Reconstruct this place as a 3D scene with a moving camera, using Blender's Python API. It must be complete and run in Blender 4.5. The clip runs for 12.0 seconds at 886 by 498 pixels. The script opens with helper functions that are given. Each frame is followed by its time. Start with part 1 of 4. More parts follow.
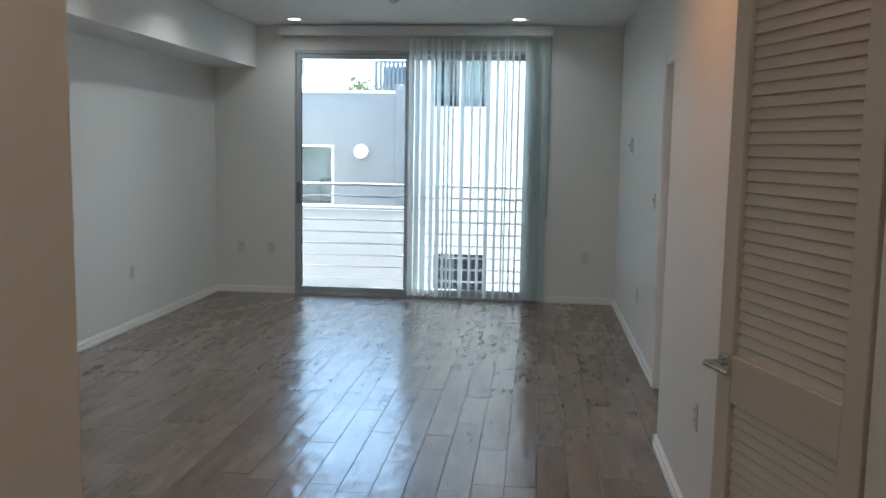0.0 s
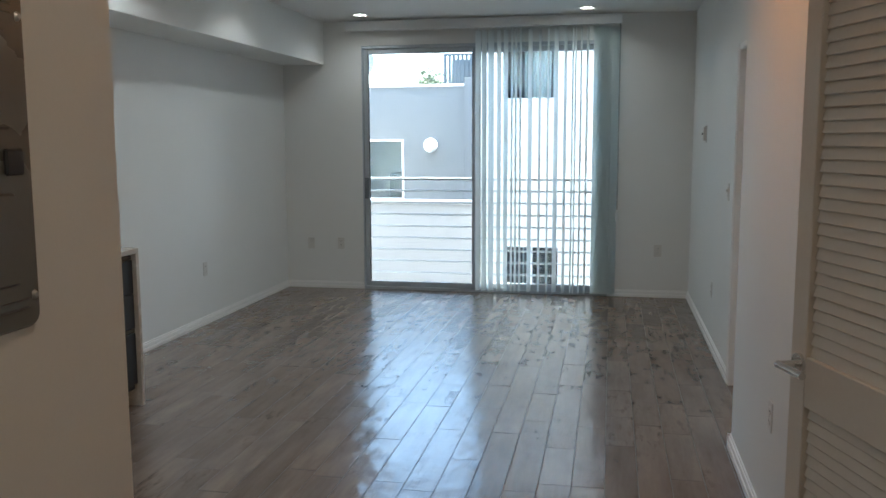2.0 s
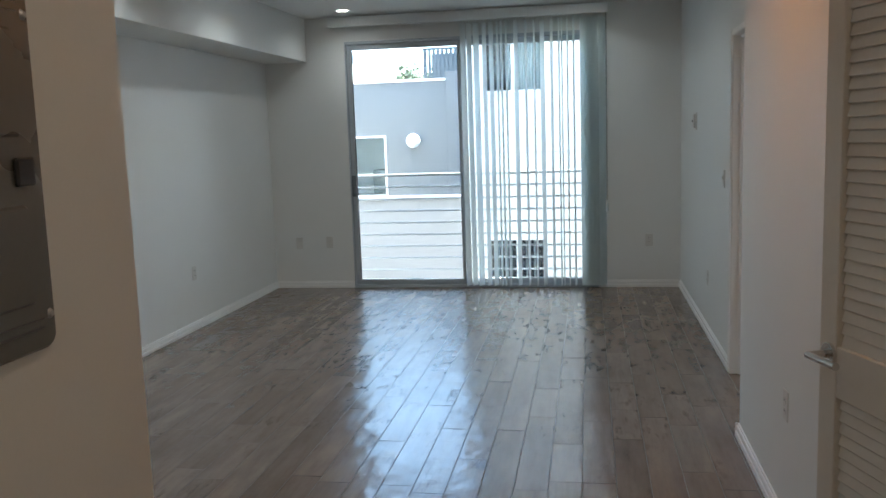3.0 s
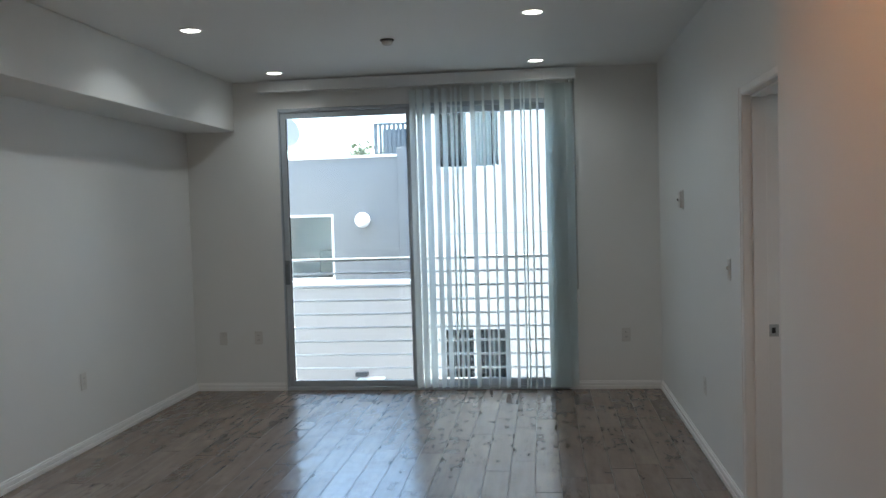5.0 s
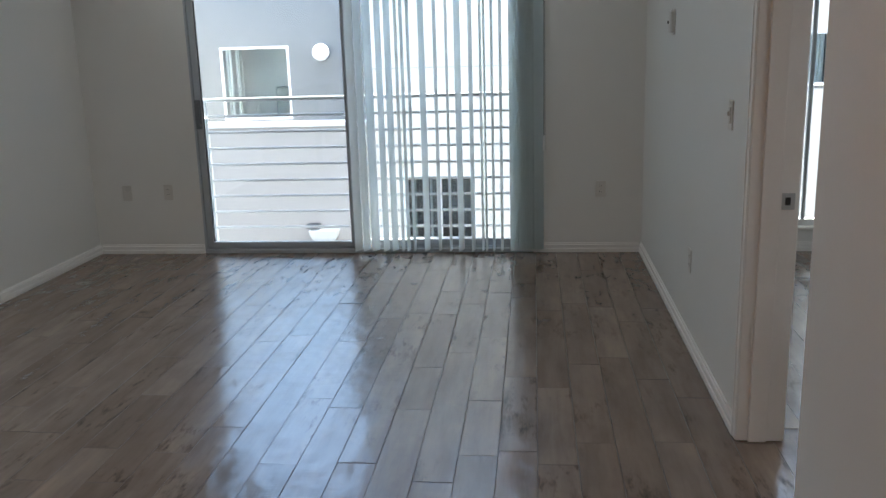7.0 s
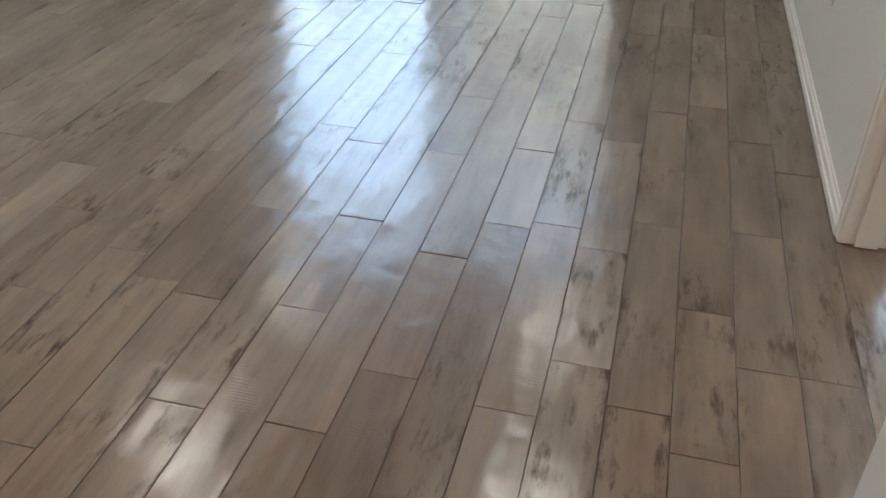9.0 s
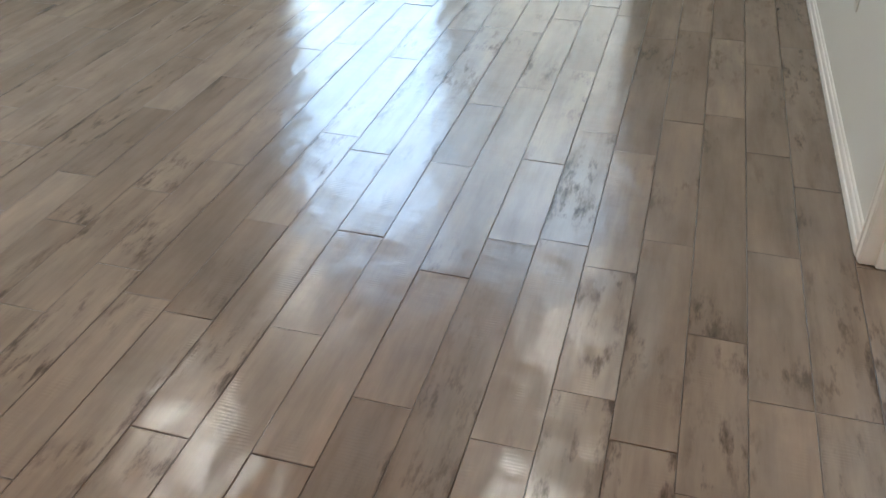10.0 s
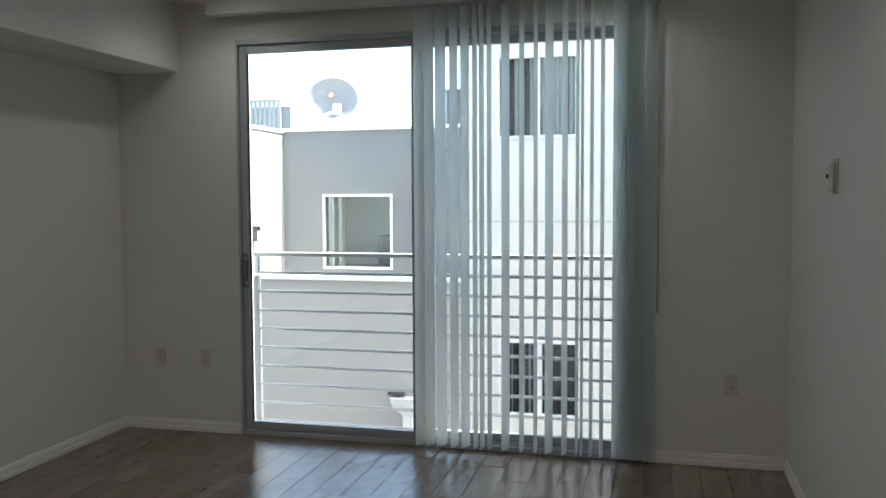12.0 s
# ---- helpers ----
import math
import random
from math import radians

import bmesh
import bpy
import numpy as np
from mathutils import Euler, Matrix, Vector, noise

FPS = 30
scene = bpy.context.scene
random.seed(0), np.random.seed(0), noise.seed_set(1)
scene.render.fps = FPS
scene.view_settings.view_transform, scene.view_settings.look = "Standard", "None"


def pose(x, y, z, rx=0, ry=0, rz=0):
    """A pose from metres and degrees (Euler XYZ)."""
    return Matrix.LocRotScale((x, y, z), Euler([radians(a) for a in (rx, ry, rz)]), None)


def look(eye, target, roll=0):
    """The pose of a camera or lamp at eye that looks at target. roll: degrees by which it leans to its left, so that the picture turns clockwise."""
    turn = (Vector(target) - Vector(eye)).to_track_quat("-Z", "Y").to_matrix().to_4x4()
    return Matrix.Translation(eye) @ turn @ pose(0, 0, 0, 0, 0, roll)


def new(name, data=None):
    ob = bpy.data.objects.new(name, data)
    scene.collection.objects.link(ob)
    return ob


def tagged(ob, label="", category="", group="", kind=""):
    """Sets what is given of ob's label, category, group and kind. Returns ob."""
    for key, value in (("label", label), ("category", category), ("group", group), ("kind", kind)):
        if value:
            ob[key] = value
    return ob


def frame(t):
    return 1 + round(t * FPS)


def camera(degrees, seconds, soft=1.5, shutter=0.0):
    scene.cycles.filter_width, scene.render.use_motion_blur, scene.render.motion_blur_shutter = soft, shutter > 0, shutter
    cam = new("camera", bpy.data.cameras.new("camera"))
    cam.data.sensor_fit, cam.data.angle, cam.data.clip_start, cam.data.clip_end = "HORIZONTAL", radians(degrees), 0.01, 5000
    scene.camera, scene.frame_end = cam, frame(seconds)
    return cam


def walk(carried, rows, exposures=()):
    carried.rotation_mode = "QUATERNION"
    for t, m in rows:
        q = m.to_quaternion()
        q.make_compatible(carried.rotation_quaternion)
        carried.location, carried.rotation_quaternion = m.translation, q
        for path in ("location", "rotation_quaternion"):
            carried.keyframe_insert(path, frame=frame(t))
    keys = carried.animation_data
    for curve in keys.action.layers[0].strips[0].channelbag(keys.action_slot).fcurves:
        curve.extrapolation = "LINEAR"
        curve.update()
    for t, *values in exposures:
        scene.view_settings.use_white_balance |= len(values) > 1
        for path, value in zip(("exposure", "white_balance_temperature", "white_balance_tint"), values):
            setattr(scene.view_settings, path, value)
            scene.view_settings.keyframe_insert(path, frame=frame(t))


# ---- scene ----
cam = camera(54.4, 12.0)
PATH = [
    (0, (3.243, 1.513, 1.506), (3.032, 3.488, 1.273), 1.0),
    (0.5, (3.295, 1.575, 1.512), (2.959, 3.53, 1.257), -0.3),
    (1, (3.283, 1.59, 1.518), (2.918, 3.54, 1.264), -0.4),
    (1.5, (3.28, 1.58, 1.522), (2.899, 3.526, 1.269), -0.1),
    (2, (3.281, 1.575, 1.517), (2.903, 3.522, 1.265), -0.2),
    (2.5, (3.256, 1.567, 1.508), (2.889, 3.516, 1.252), -1.1),
    (2.7, (3.223, 1.579, 1.518), (2.871, 3.53, 1.253), -1.7),
    (4.3, (3.095, 2.278, 1.52), (2.824, 4.243, 1.264), -1.1),
    (4.5, (3.084, 2.414, 1.532), (2.819, 4.388, 1.349), -1.7),
    (5, (3.066, 2.739, 1.525), (2.836, 4.724, 1.437), -1.7),
    (5.5, (3.106, 3.05, 1.527), (2.878, 5.035, 1.437), -1.1),
    (6, (3.128, 3.352, 1.518), (2.923, 5.339, 1.426), -1.3),
    (6.5, (3.182, 3.632, 1.488), (2.992, 5.617, 1.323), -1.9),
    (7, (3.275, 3.928, 1.474), (3.064, 5.863, 1.012), -1.7),
    (7.2, (3.277, 4.008, 1.467), (3.066, 5.917, 0.909), -1.8),
    (8.8, (3.397, 4.631, 1.405), (3.044, 6.283, 0.335), 0.9),
    (9, (3.417, 4.662, 1.391), (3.01, 6.268, 0.27), 0.6),
    (9.5, (3.464, 4.711, 1.375), (3.001, 6.29, 0.239), -0.1),
    (10, (3.44, 4.785, 1.396), (2.989, 6.371, 0.264), 0.1),
    (10.5, (3.34, 4.922, 1.397), (2.882, 6.695, 0.593), -0.8),
    (11, (3.327, 5.043, 1.426), (2.855, 6.925, 0.942), -1.3),
    (11.5, (3.346, 5.109, 1.473), (2.865, 7.037, 1.247), -0.4),
    (12, (3.359, 5.135, 1.483), (2.87, 7.07, 1.361), -0.3),
]
EXPOSURES = [(0, 3.72, 6120, 2), (2.7, 3.68, 6080, 2), (4.5, 3.5, 6130, 3), (7.0, 3.46, 6380, 7), (8.8, 4.2, 7080, 5), (9.5, 4.72, 7120, 5), (10.0, 4.7, 7000, 4), (10.5, 4.35, 6450, -2), (11.0, 3.65, 6300, -2), (11.5, 3.18, 6500, 1), (12, 3.02, 6720, 5)]
walk(cam, [(t, look(eye, target, roll)) for t, eye, target, roll in PATH], EXPOSURES)
LIVING_WATTS, HALL_WATTS = 0.225, 0.46

# ---- world, sun, exposure ----
world = bpy.data.worlds.new("sky")
scene.world = world
world.use_nodes = True
wn = world.node_tree.nodes
sky = wn.new("ShaderNodeTexSky")
sky.sky_type = "NISHITA"
sky.sun_disc = False
SUN_EL, SUN_AZ = 63.0, 84.0          # degrees; azimuth from +y towards +x
sky.sun_elevation = radians(SUN_EL)
sky.sun_rotation = radians(SUN_AZ)
sky.dust_density = 2.5
world.node_tree.links.new(sky.outputs["Color"], wn["Background"].inputs["Color"])
wn["Background"].inputs["Strength"].default_value = 0.125
sun = new("sun", bpy.data.lights.new("sun", "SUN"))
sun.data.energy, sun.data.angle, sun.data.color = 3.4, radians(0.53), (1.0, 0.95, 0.88)
to_sun = Vector((math.cos(radians(SUN_EL)) * math.sin(radians(SUN_AZ)), math.cos(radians(SUN_EL)) * math.cos(radians(SUN_AZ)), math.sin(radians(SUN_EL))))
sun.matrix_world = look(to_sun * 30, (0, 0, 0))


# ---- materials ----
def base_mat(name, color, rough=0.5, metal=0.0):
    m = bpy.data.materials.new(name)
    m.use_nodes = True
    b = m.node_tree.nodes["Principled BSDF"]
    b.inputs["Base Color"].default_value = (*color, 1)
    b.inputs["Roughness"].default_value = rough
    b.inputs["Metallic"].default_value = metal
    return m, m.node_tree.nodes, m.node_tree.links, b


def noise_node(n, l, scale, detail=4, stretch=(1, 1, 1), coord=None, rough=0.55):
    if coord is None:
        coord = n.new("ShaderNodeNewGeometry").outputs["Position"]
    mp = n.new("ShaderNodeMapping")
    mp.inputs["Scale"].default_value = stretch
    l.new(coord, mp.inputs["Vector"])
    t = n.new("ShaderNodeTexNoise")
    t.inputs["Scale"].default_value, t.inputs["Detail"].default_value, t.inputs["Roughness"].default_value = scale, detail, rough
    l.new(mp.outputs["Vector"], t.inputs["Vector"])
    return t.outputs["Fac"]


def ramp(n, l, fac, stops):
    r = n.new("ShaderNodeValToRGB")
    e = r.color_ramp.elements
    while len(e) < len(stops):
        e.new(0.5)
    for el, (p, c) in zip(e, stops):
        el.position, el.color = p, (*c, 1) if len(c) == 3 else c
    l.new(fac, r.inputs["Fac"])
    return r.outputs["Color"]


def bump(n, l, b, height, strength, distance, chain=None):
    bp = n.new("ShaderNodeBump")
    bp.inputs["Strength"].default_value, bp.inputs["Distance"].default_value = strength, distance
    l.new(height, bp.inputs["Height"])
    if chain:
        l.new(chain, bp.inputs["Normal"])
    l.new(bp.outputs["Normal"], b.inputs["Normal"])
    return bp.outputs["Normal"]


def surface(name, color, rough=0.5, metal=0.0, var=0.06, big=1.3, fine=60.0, relief=0.12, depth=0.002, rvar=0.08):
    """A surface of one stuff with soft stains, a fine grain and relief."""
    m, n, l, b = base_mat(name, color, rough, metal)
    f1 = noise_node(n, l, big, 3)
    f2 = noise_node(n, l, fine, 5)
    mix = n.new("ShaderNodeMath")
    mix.operation = "MULTIPLY_ADD"
    mix.inputs[1].default_value = 0.35
    l.new(f2, mix.inputs[0])
    sc = n.new("ShaderNodeMath")
    sc.operation = "MULTIPLY"
    sc.inputs[1].default_value = 0.65
    l.new(f1, sc.inputs[0])
    l.new(sc.outputs[0], mix.inputs[2])
    lo = tuple(c * (1 - var) for c in color)
    hi = tuple(min(1, c * (1 + var)) for c in color)
    l.new(ramp(n, l, mix.outputs[0], [(0.3, lo), (0.7, hi)]), b.inputs["Base Color"])
    rr = n.new("ShaderNodeMapRange")
    rr.inputs["From Min"].default_value, rr.inputs["From Max"].default_value = 0.3, 0.7
    rr.inputs["To Min"].default_value, rr.inputs["To Max"].default_value = max(0.02, rough - rvar), min(1, rough + rvar)
    l.new(f1, rr.inputs["Value"])
    l.new(rr.outputs[0], b.inputs["Roughness"])
    bump(n, l, b, f2, relief, depth)
    return m


PW, X_EDGE = 0.1455, 3.72      # plank width; one plank edge that the rows are counted from


def plank_material():
    """Hand-scraped hardwood, grey-brown stain, satin lacquer; each plank of its own tone."""
    m, n, l, b = base_mat("hardwood", (0.2, 0.15, 0.12), 0.3)
    b.inputs["IOR"].default_value = 1.52
    geo = n.new("ShaderNodeNewGeometry")
    info = n.new("ShaderNodeObjectInfo")
    add = n.new("ShaderNodeMath")
    l.new(info.outputs["Random"], add.inputs[0])
    l.new(geo.outputs["Random Per Island"], add.inputs[1])
    shift = n.new("ShaderNodeVectorMath")
    shift.operation = "MULTIPLY_ADD"
    comb = n.new("ShaderNodeCombineXYZ")
    for i in range(3):
        l.new(add.outputs[0], comb.inputs[i])
    l.new(comb.outputs[0], shift.inputs[0])
    shift.inputs[1].default_value = (17.3, 41.7, 9.1)
    l.new(geo.outputs["Position"], shift.inputs[2])
    co = shift.outputs[0]
    grain = noise_node(n, l, 17, 7, (1, 0.09, 1), co, 0.68)
    cloud = noise_node(n, l, 8, 5, (1, 0.3, 1), co)
    smear = noise_node(n, l, 30, 5, (1.0, 0.26, 1), co, 0.66)
    patch = noise_node(n, l, 3.2, 2, (1, 0.5, 1), co)
    per = n.new("ShaderNodeMath")
    per.operation = "FRACT"
    mul = n.new("ShaderNodeMath")
    mul.operation = "MULTIPLY"
    mul.inputs[1].default_value = 7.31
    l.new(add.outputs[0], mul.inputs[0])
    l.new(mul.outputs[0], per.inputs[0])
    tone = ramp(n, l, per.outputs[0], [(0.0, (0.176, 0.134, 0.106)), (0.35, (0.200, 0.154, 0.122)), (0.7, (0.217, 0.168, 0.135)), (1.0, (0.240, 0.190, 0.154))])

    def blend(kind, fac, a, c):
        x = n.new("ShaderNodeMix")
        x.data_type, x.blend_type = "RGBA", kind
        if isinstance(fac, float):
            x.inputs["Factor"].default_value = fac
        else:
            l.new(fac, x.inputs["Factor"])
        l.new(a, x.inputs["A"])
        if isinstance(c, tuple):
            x.inputs["B"].default_value = (*c, 1)
        else:
            l.new(c, x.inputs["B"])
        return x.outputs["Result"]

    c = blend("MULTIPLY", 0.9, tone, ramp(n, l, grain, [(0.3, (0.76, 0.75, 0.74)), (0.48, (0.98, 0.98, 0.98)), (0.7, (1.18, 1.17, 1.16))]))
    c = blend("MULTIPLY", 0.85, c, ramp(n, l, cloud, [(0.28, (0.74, 0.74, 0.75)), (0.5, (1, 1, 1)), (0.75, (1.22, 1.20, 1.17))]))
    # stain held in the hollows that the scraper left, most of it along the plank edges
    across = n.new("ShaderNodeSeparateXYZ")
    l.new(geo.outputs["Position"], across.inputs[0])

    def sums(op, a, b, c=None):
        x = n.new("ShaderNodeMath")
        x.operation = op
        for k, v in enumerate((a, b, c)):
            if v is None:
                continue
            if isinstance(v, float):
                x.inputs[k].default_value = v
            else:
                l.new(v, x.inputs[k])
        return x.outputs[0]

    unit = sums("FRACT", sums("MULTIPLY_ADD", across.outputs["X"], 1 / PW, 40.0 - X_EDGE / PW), None)
    edge = sums("POWER", sums("ABSOLUTE", sums("MULTIPLY_ADD", unit, 2.0, -1.0), None), 5.0)
    biased = sums("MULTIPLY_ADD", edge, 0.11, smear)
    dark = ramp(n, l, biased, [(0.53, (0, 0, 0)), (0.69, (0.92, 0.92, 0.92))])
    where = ramp(n, l, patch, [(0.49, (0, 0, 0)), (0.61, (1, 1, 1))])
    knock = n.new("ShaderNodeMath")
    knock.operation = "MULTIPLY"
    l.new(dark, knock.inputs[0])
    l.new(where, knock.inputs[1])
    c = blend("MIX", knock.outputs[0], c, (0.062, 0.048, 0.040))
    l.new(c, b.inputs["Base Color"])
    wear = noise_node(n, l, 9, 4, (1, 0.4, 1), co)
    rr = n.new("ShaderNodeMapRange")
    rr.inputs["From Min"].default_value, rr.inputs["From Max"].default_value = 0.3, 0.7
    rr.inputs["To Min"].default_value, rr.inputs["To Max"].default_value = 0.205, 0.255
    l.new(wear, rr.inputs["Value"])
    l.new(rr.outputs[0], b.inputs["Roughness"])
    # the lacquer is worn off in the dark scraped spots
    gloss = n.new("ShaderNodeMath")
    gloss.operation = "MULTIPLY_ADD"
    gloss.inputs[1].default_value, gloss.inputs[2].default_value = -0.85, 0.95
    l.new(knock.outputs[0], gloss.inputs[0])
    l.new(gloss.outputs[0], b.inputs["Specular IOR Level"])
    scrape = noise_node(n, l, 9, 1, (1.0, 0.6, 1), co)
    chat = noise_node(n, l, 26, 1, (0.5, 1.0, 1), co)
    n1 = bump(n, l, b, scrape, 0.62, 0.0085)
    n2 = bump(n, l, b, chat, 0.36, 0.0022, n1)
    # dents of the scraper, and saw chatter across the grain in clusters
    n3 = bump(n, l, b, noise_node(n, l, 16, 2, (1, 0.5, 1), co), 0.3, 0.0035, n2)
    sep = n.new("ShaderNodeSeparateXYZ")
    l.new(co, sep.inputs[0])
    wob = n.new("ShaderNodeMath")
    wob.operation = "MULTIPLY_ADD"
    wob.inputs[1].default_value = 640.0
    l.new(sep.outputs["Y"], wob.inputs[0])
    jit = n.new("ShaderNodeMath")
    jit.operation = "MULTIPLY"
    jit.inputs[1].default_value = 9.0
    l.new(chat, jit.inputs[0])
    l.new(jit.outputs[0], wob.inputs[2])
    saw = n.new("ShaderNodeMath")
    saw.operation = "SINE"
    l.new(wob.outputs[0], saw.inputs[0])
    mask = ramp(n, l, noise_node(n, l, 11, 2, (1, 0.5, 1), co), [(0.56, (0, 0, 0)), (0.70, (1, 1, 1))])
    marks = n.new("ShaderNodeMath")
    marks.operation = "MULTIPLY"
    l.new(saw.outputs[0], marks.inputs[0])
    l.new(mask, marks.inputs[1])
    bump(n, l, b, marks.outputs[0], 0.2, 0.0008, n3)
    return m


def glass_material(name, tint=(0.955, 0.985, 0.975)):
    m, n, l, b = base_mat(name, tint)
    n.remove(b)
    tr, gl, fr, mx = n.new("ShaderNodeBsdfTransparent"), n.new("ShaderNodeBsdfGlossy"), n.new("ShaderNodeFresnel"), n.new("ShaderNodeMixShader")
    tr.inputs["Color"].default_value = (*tint, 1)
    gl.inputs["Roughness"].default_value = 0.0
    fr.inputs["IOR"].default_value = 1.45
    l.new(fr.outputs[0], mx.inputs[0])
    l.new(tr.outputs[0], mx.inputs[1])
    l.new(gl.outputs[0], mx.inputs[2])
    l.new(mx.outputs[0], n["Material Output"].inputs["Surface"])
    return m


def vane_material():
    m, n, l, b = base_mat("vane_pvc", (0.84, 0.88, 0.88), 0.45)
    tl, mx = n.new("ShaderNodeBsdfTranslucent"), n.new("ShaderNodeMixShader")
    tl.inputs["Color"].default_value = (0.95, 0.98, 0.98, 1)
    mx.inputs[0].default_value = 0.88
    bump(n, l, b, noise_node(n, l, 90, 3, (1, 1, 0.05)), 0.1, 0.001)
    l.new(b.outputs[0], mx.inputs[1])
    l.new(tl.outputs[0], mx.inputs[2])
    l.new(mx.outputs[0], n["Material Output"].inputs["Surface"])
    return m


def glow_material(name, color, strength):
    m, n, l, b = base_mat(name, (0.9, 0.9, 0.9), 0.4)
    b.inputs["Emission Color"].default_value = (*color, 1)
    b.inputs["Emission Strength"].default_value = strength
    return m


M_WALL = surface("wall_paint", (0.82, 0.83, 0.815), 0.55, var=0.025, fine=140, relief=0.16, depth=0.0015)
M_CEIL = surface("ceiling_paint", (0.83, 0.835, 0.82), 0.7, var=0.02, fine=120, relief=0.15, depth=0.0015)
M_TRIM = surface("trim_enamel", (0.91, 0.91, 0.90), 0.40, var=0.03, fine=80, relief=0.06, depth=0.001)
M_DOORPAINT = surface("door_paint", (0.76, 0.73, 0.68), 0.42, var=0.04, fine=70, relief=0.1, depth=0.001)
M_PLANK = plank_material()
M_JOINT = surface("stained_plank_edge", (0.13, 0.10, 0.082), 0.38, var=0.25, big=9, relief=0.05)
M_SUB = surface("subfloor", (0.025, 0.019, 0.015), 0.9, var=0.2)
M_ALU = surface("anodised_aluminium", (0.52, 0.565, 0.61), 0.42, 0.3, var=0.06, fine=200, relief=0.05)
M_ALUDARK = surface("door_track", (0.09, 0.095, 0.10), 0.45, 0.6, var=0.1)
M_HANDLE = surface("handle_enamel", (0.20, 0.225, 0.25), 0.4, 0.2, var=0.06)
M_CHROME = surface("chrome", (0.72, 0.72, 0.72), 0.14, 1.0, var=0.03, rvar=0.04, relief=0.02)
M_STEEL = surface("brushed_steel", (0.55, 0.55, 0.55), 0.32, 1.0, var=0.05)
M_GLASS = glass_material("clear_glass")
M_VANE = vane_material()
M_VALANCE = surface("valance_pvc", (0.82, 0.845, 0.85), 0.4, var=0.03)
M_CORD = surface("cord_polyester", (0.26, 0.28, 0.29), 0.8, var=0.1)
M_PLATE = surface("plate_plastic", (0.70, 0.69, 0.66), 0.3, var=0.02)
M_SLOT = surface("dark_slot", (0.03, 0.03, 0.03), 0.6, var=0.1)
M_PANEL = surface("panel_grey_enamel", (0.17, 0.165, 0.15), 0.24, 0.45, var=0.06)
M_BLACK = surface("black_plastic", (0.02, 0.02, 0.022), 0.35, var=0.1)
M_CAB = surface("cabinet_navy_laminate", (0.022, 0.026, 0.033), 0.4, var=0.12)
M_STONE = surface("counter_quartz", (0.62, 0.57, 0.50), 0.25, var=0.10, big=14, fine=180, relief=0.03)
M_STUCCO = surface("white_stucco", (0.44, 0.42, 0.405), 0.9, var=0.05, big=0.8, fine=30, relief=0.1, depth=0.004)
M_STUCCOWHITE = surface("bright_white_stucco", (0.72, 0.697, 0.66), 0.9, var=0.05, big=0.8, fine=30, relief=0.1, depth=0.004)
M_GREYST = surface("blue_grey_stucco", (0.20, 0.211, 0.224), 0.9, var=0.10, big=0.9, fine=30, relief=0.1, depth=0.004)
M_ROOF = surface("roof_membrane", (0.42, 0.42, 0.41), 0.85, var=0.12)
M_RAIL = surface("galvanised_rail", (0.43, 0.44, 0.45), 0.45, 0.1, var=0.06)
M_WFRAME = surface("white_vinyl", (0.80, 0.81, 0.82), 0.35, var=0.03)
# near-black coat of the room boxes behind panes: an unlit room's shade as colour
M_ROOMSHADE = surface("painted_room_shade", (0.035, 0.05, 0.075), 0.05, 0.0, var=0.15, rvar=0.02, relief=0.01)
M_CURTAIN = surface("curtain_cloth", (0.56, 0.60, 0.64), 0.9, var=0.08)
M_SCREEN = surface("metal_screen", (0.20, 0.235, 0.255), 0.55, 0.2, var=0.1)
M_SCREENDARK = surface("dark_metal_screen", (0.085, 0.105, 0.125), 0.55, 0.2, var=0.1)
M_DISH = surface("dish_enamel", (0.23, 0.24, 0.25), 0.5, var=0.05)
M_RUST = surface("rust_badge", (0.47, 0.26, 0.21), 0.6, var=0.15)
M_LEAF = surface("leaf", (0.10, 0.12, 0.07), 0.6, var=0.35)
M_BARK = surface("bark", (0.16, 0.12, 0.09), 0.9, var=0.25)
M_GROUND = surface("asphalt", (0.055, 0.055, 0.055), 0.9, var=0.2)
M_GLOBE = surface("opal_globe", (0.86, 0.87, 0.88), 0.3, var=0.02)
M_LED = glow_material("led_diffuser", (1.0, 0.95, 0.88), 1.6)
M_LEDWARM = glow_material("led_diffuser_warm", (1.0, 0.75, 0.52), 1.6)
M_RUBBER = surface("rubber", (0.025, 0.025, 0.025), 0.8, var=0.1)


# ---- building helpers ----
def box(bm, x0, x1, y0, y1, z0, z1, bevel=0.0, segs=1):
    vs = bmesh.ops.create_cube(bm, size=1.0, matrix=Matrix.Translation(((x0 + x1) / 2, (y0 + y1) / 2, (z0 + z1) / 2)) @ Matrix.Diagonal((x1 - x0, y1 - y0, z1 - z0, 1)))["verts"]
    if bevel:
        es = list({e for v in vs for e in v.link_edges})
        bmesh.ops.bevel(bm, geom=es, offset=bevel, segments=segs, affect="EDGES", profile=0.6)
    return bm


def boxes(*args, bevel=0.0):
    bm = bmesh.new()
    for a in args:
        box(bm, *a, bevel=bevel)
    return bm


def rod(bm, a, b, r0, r1=None, seg=12):
    a, b = Vector(a), Vector(b)
    m = Matrix.Translation((a + b) / 2) @ (b - a).to_track_quat("Z", "Y").to_matrix().to_4x4()
    bmesh.ops.create_cone(bm, cap_ends=True, segments=seg, radius1=r0, radius2=r0 if r1 is None else r1, depth=(b - a).length, matrix=m)
    return bm


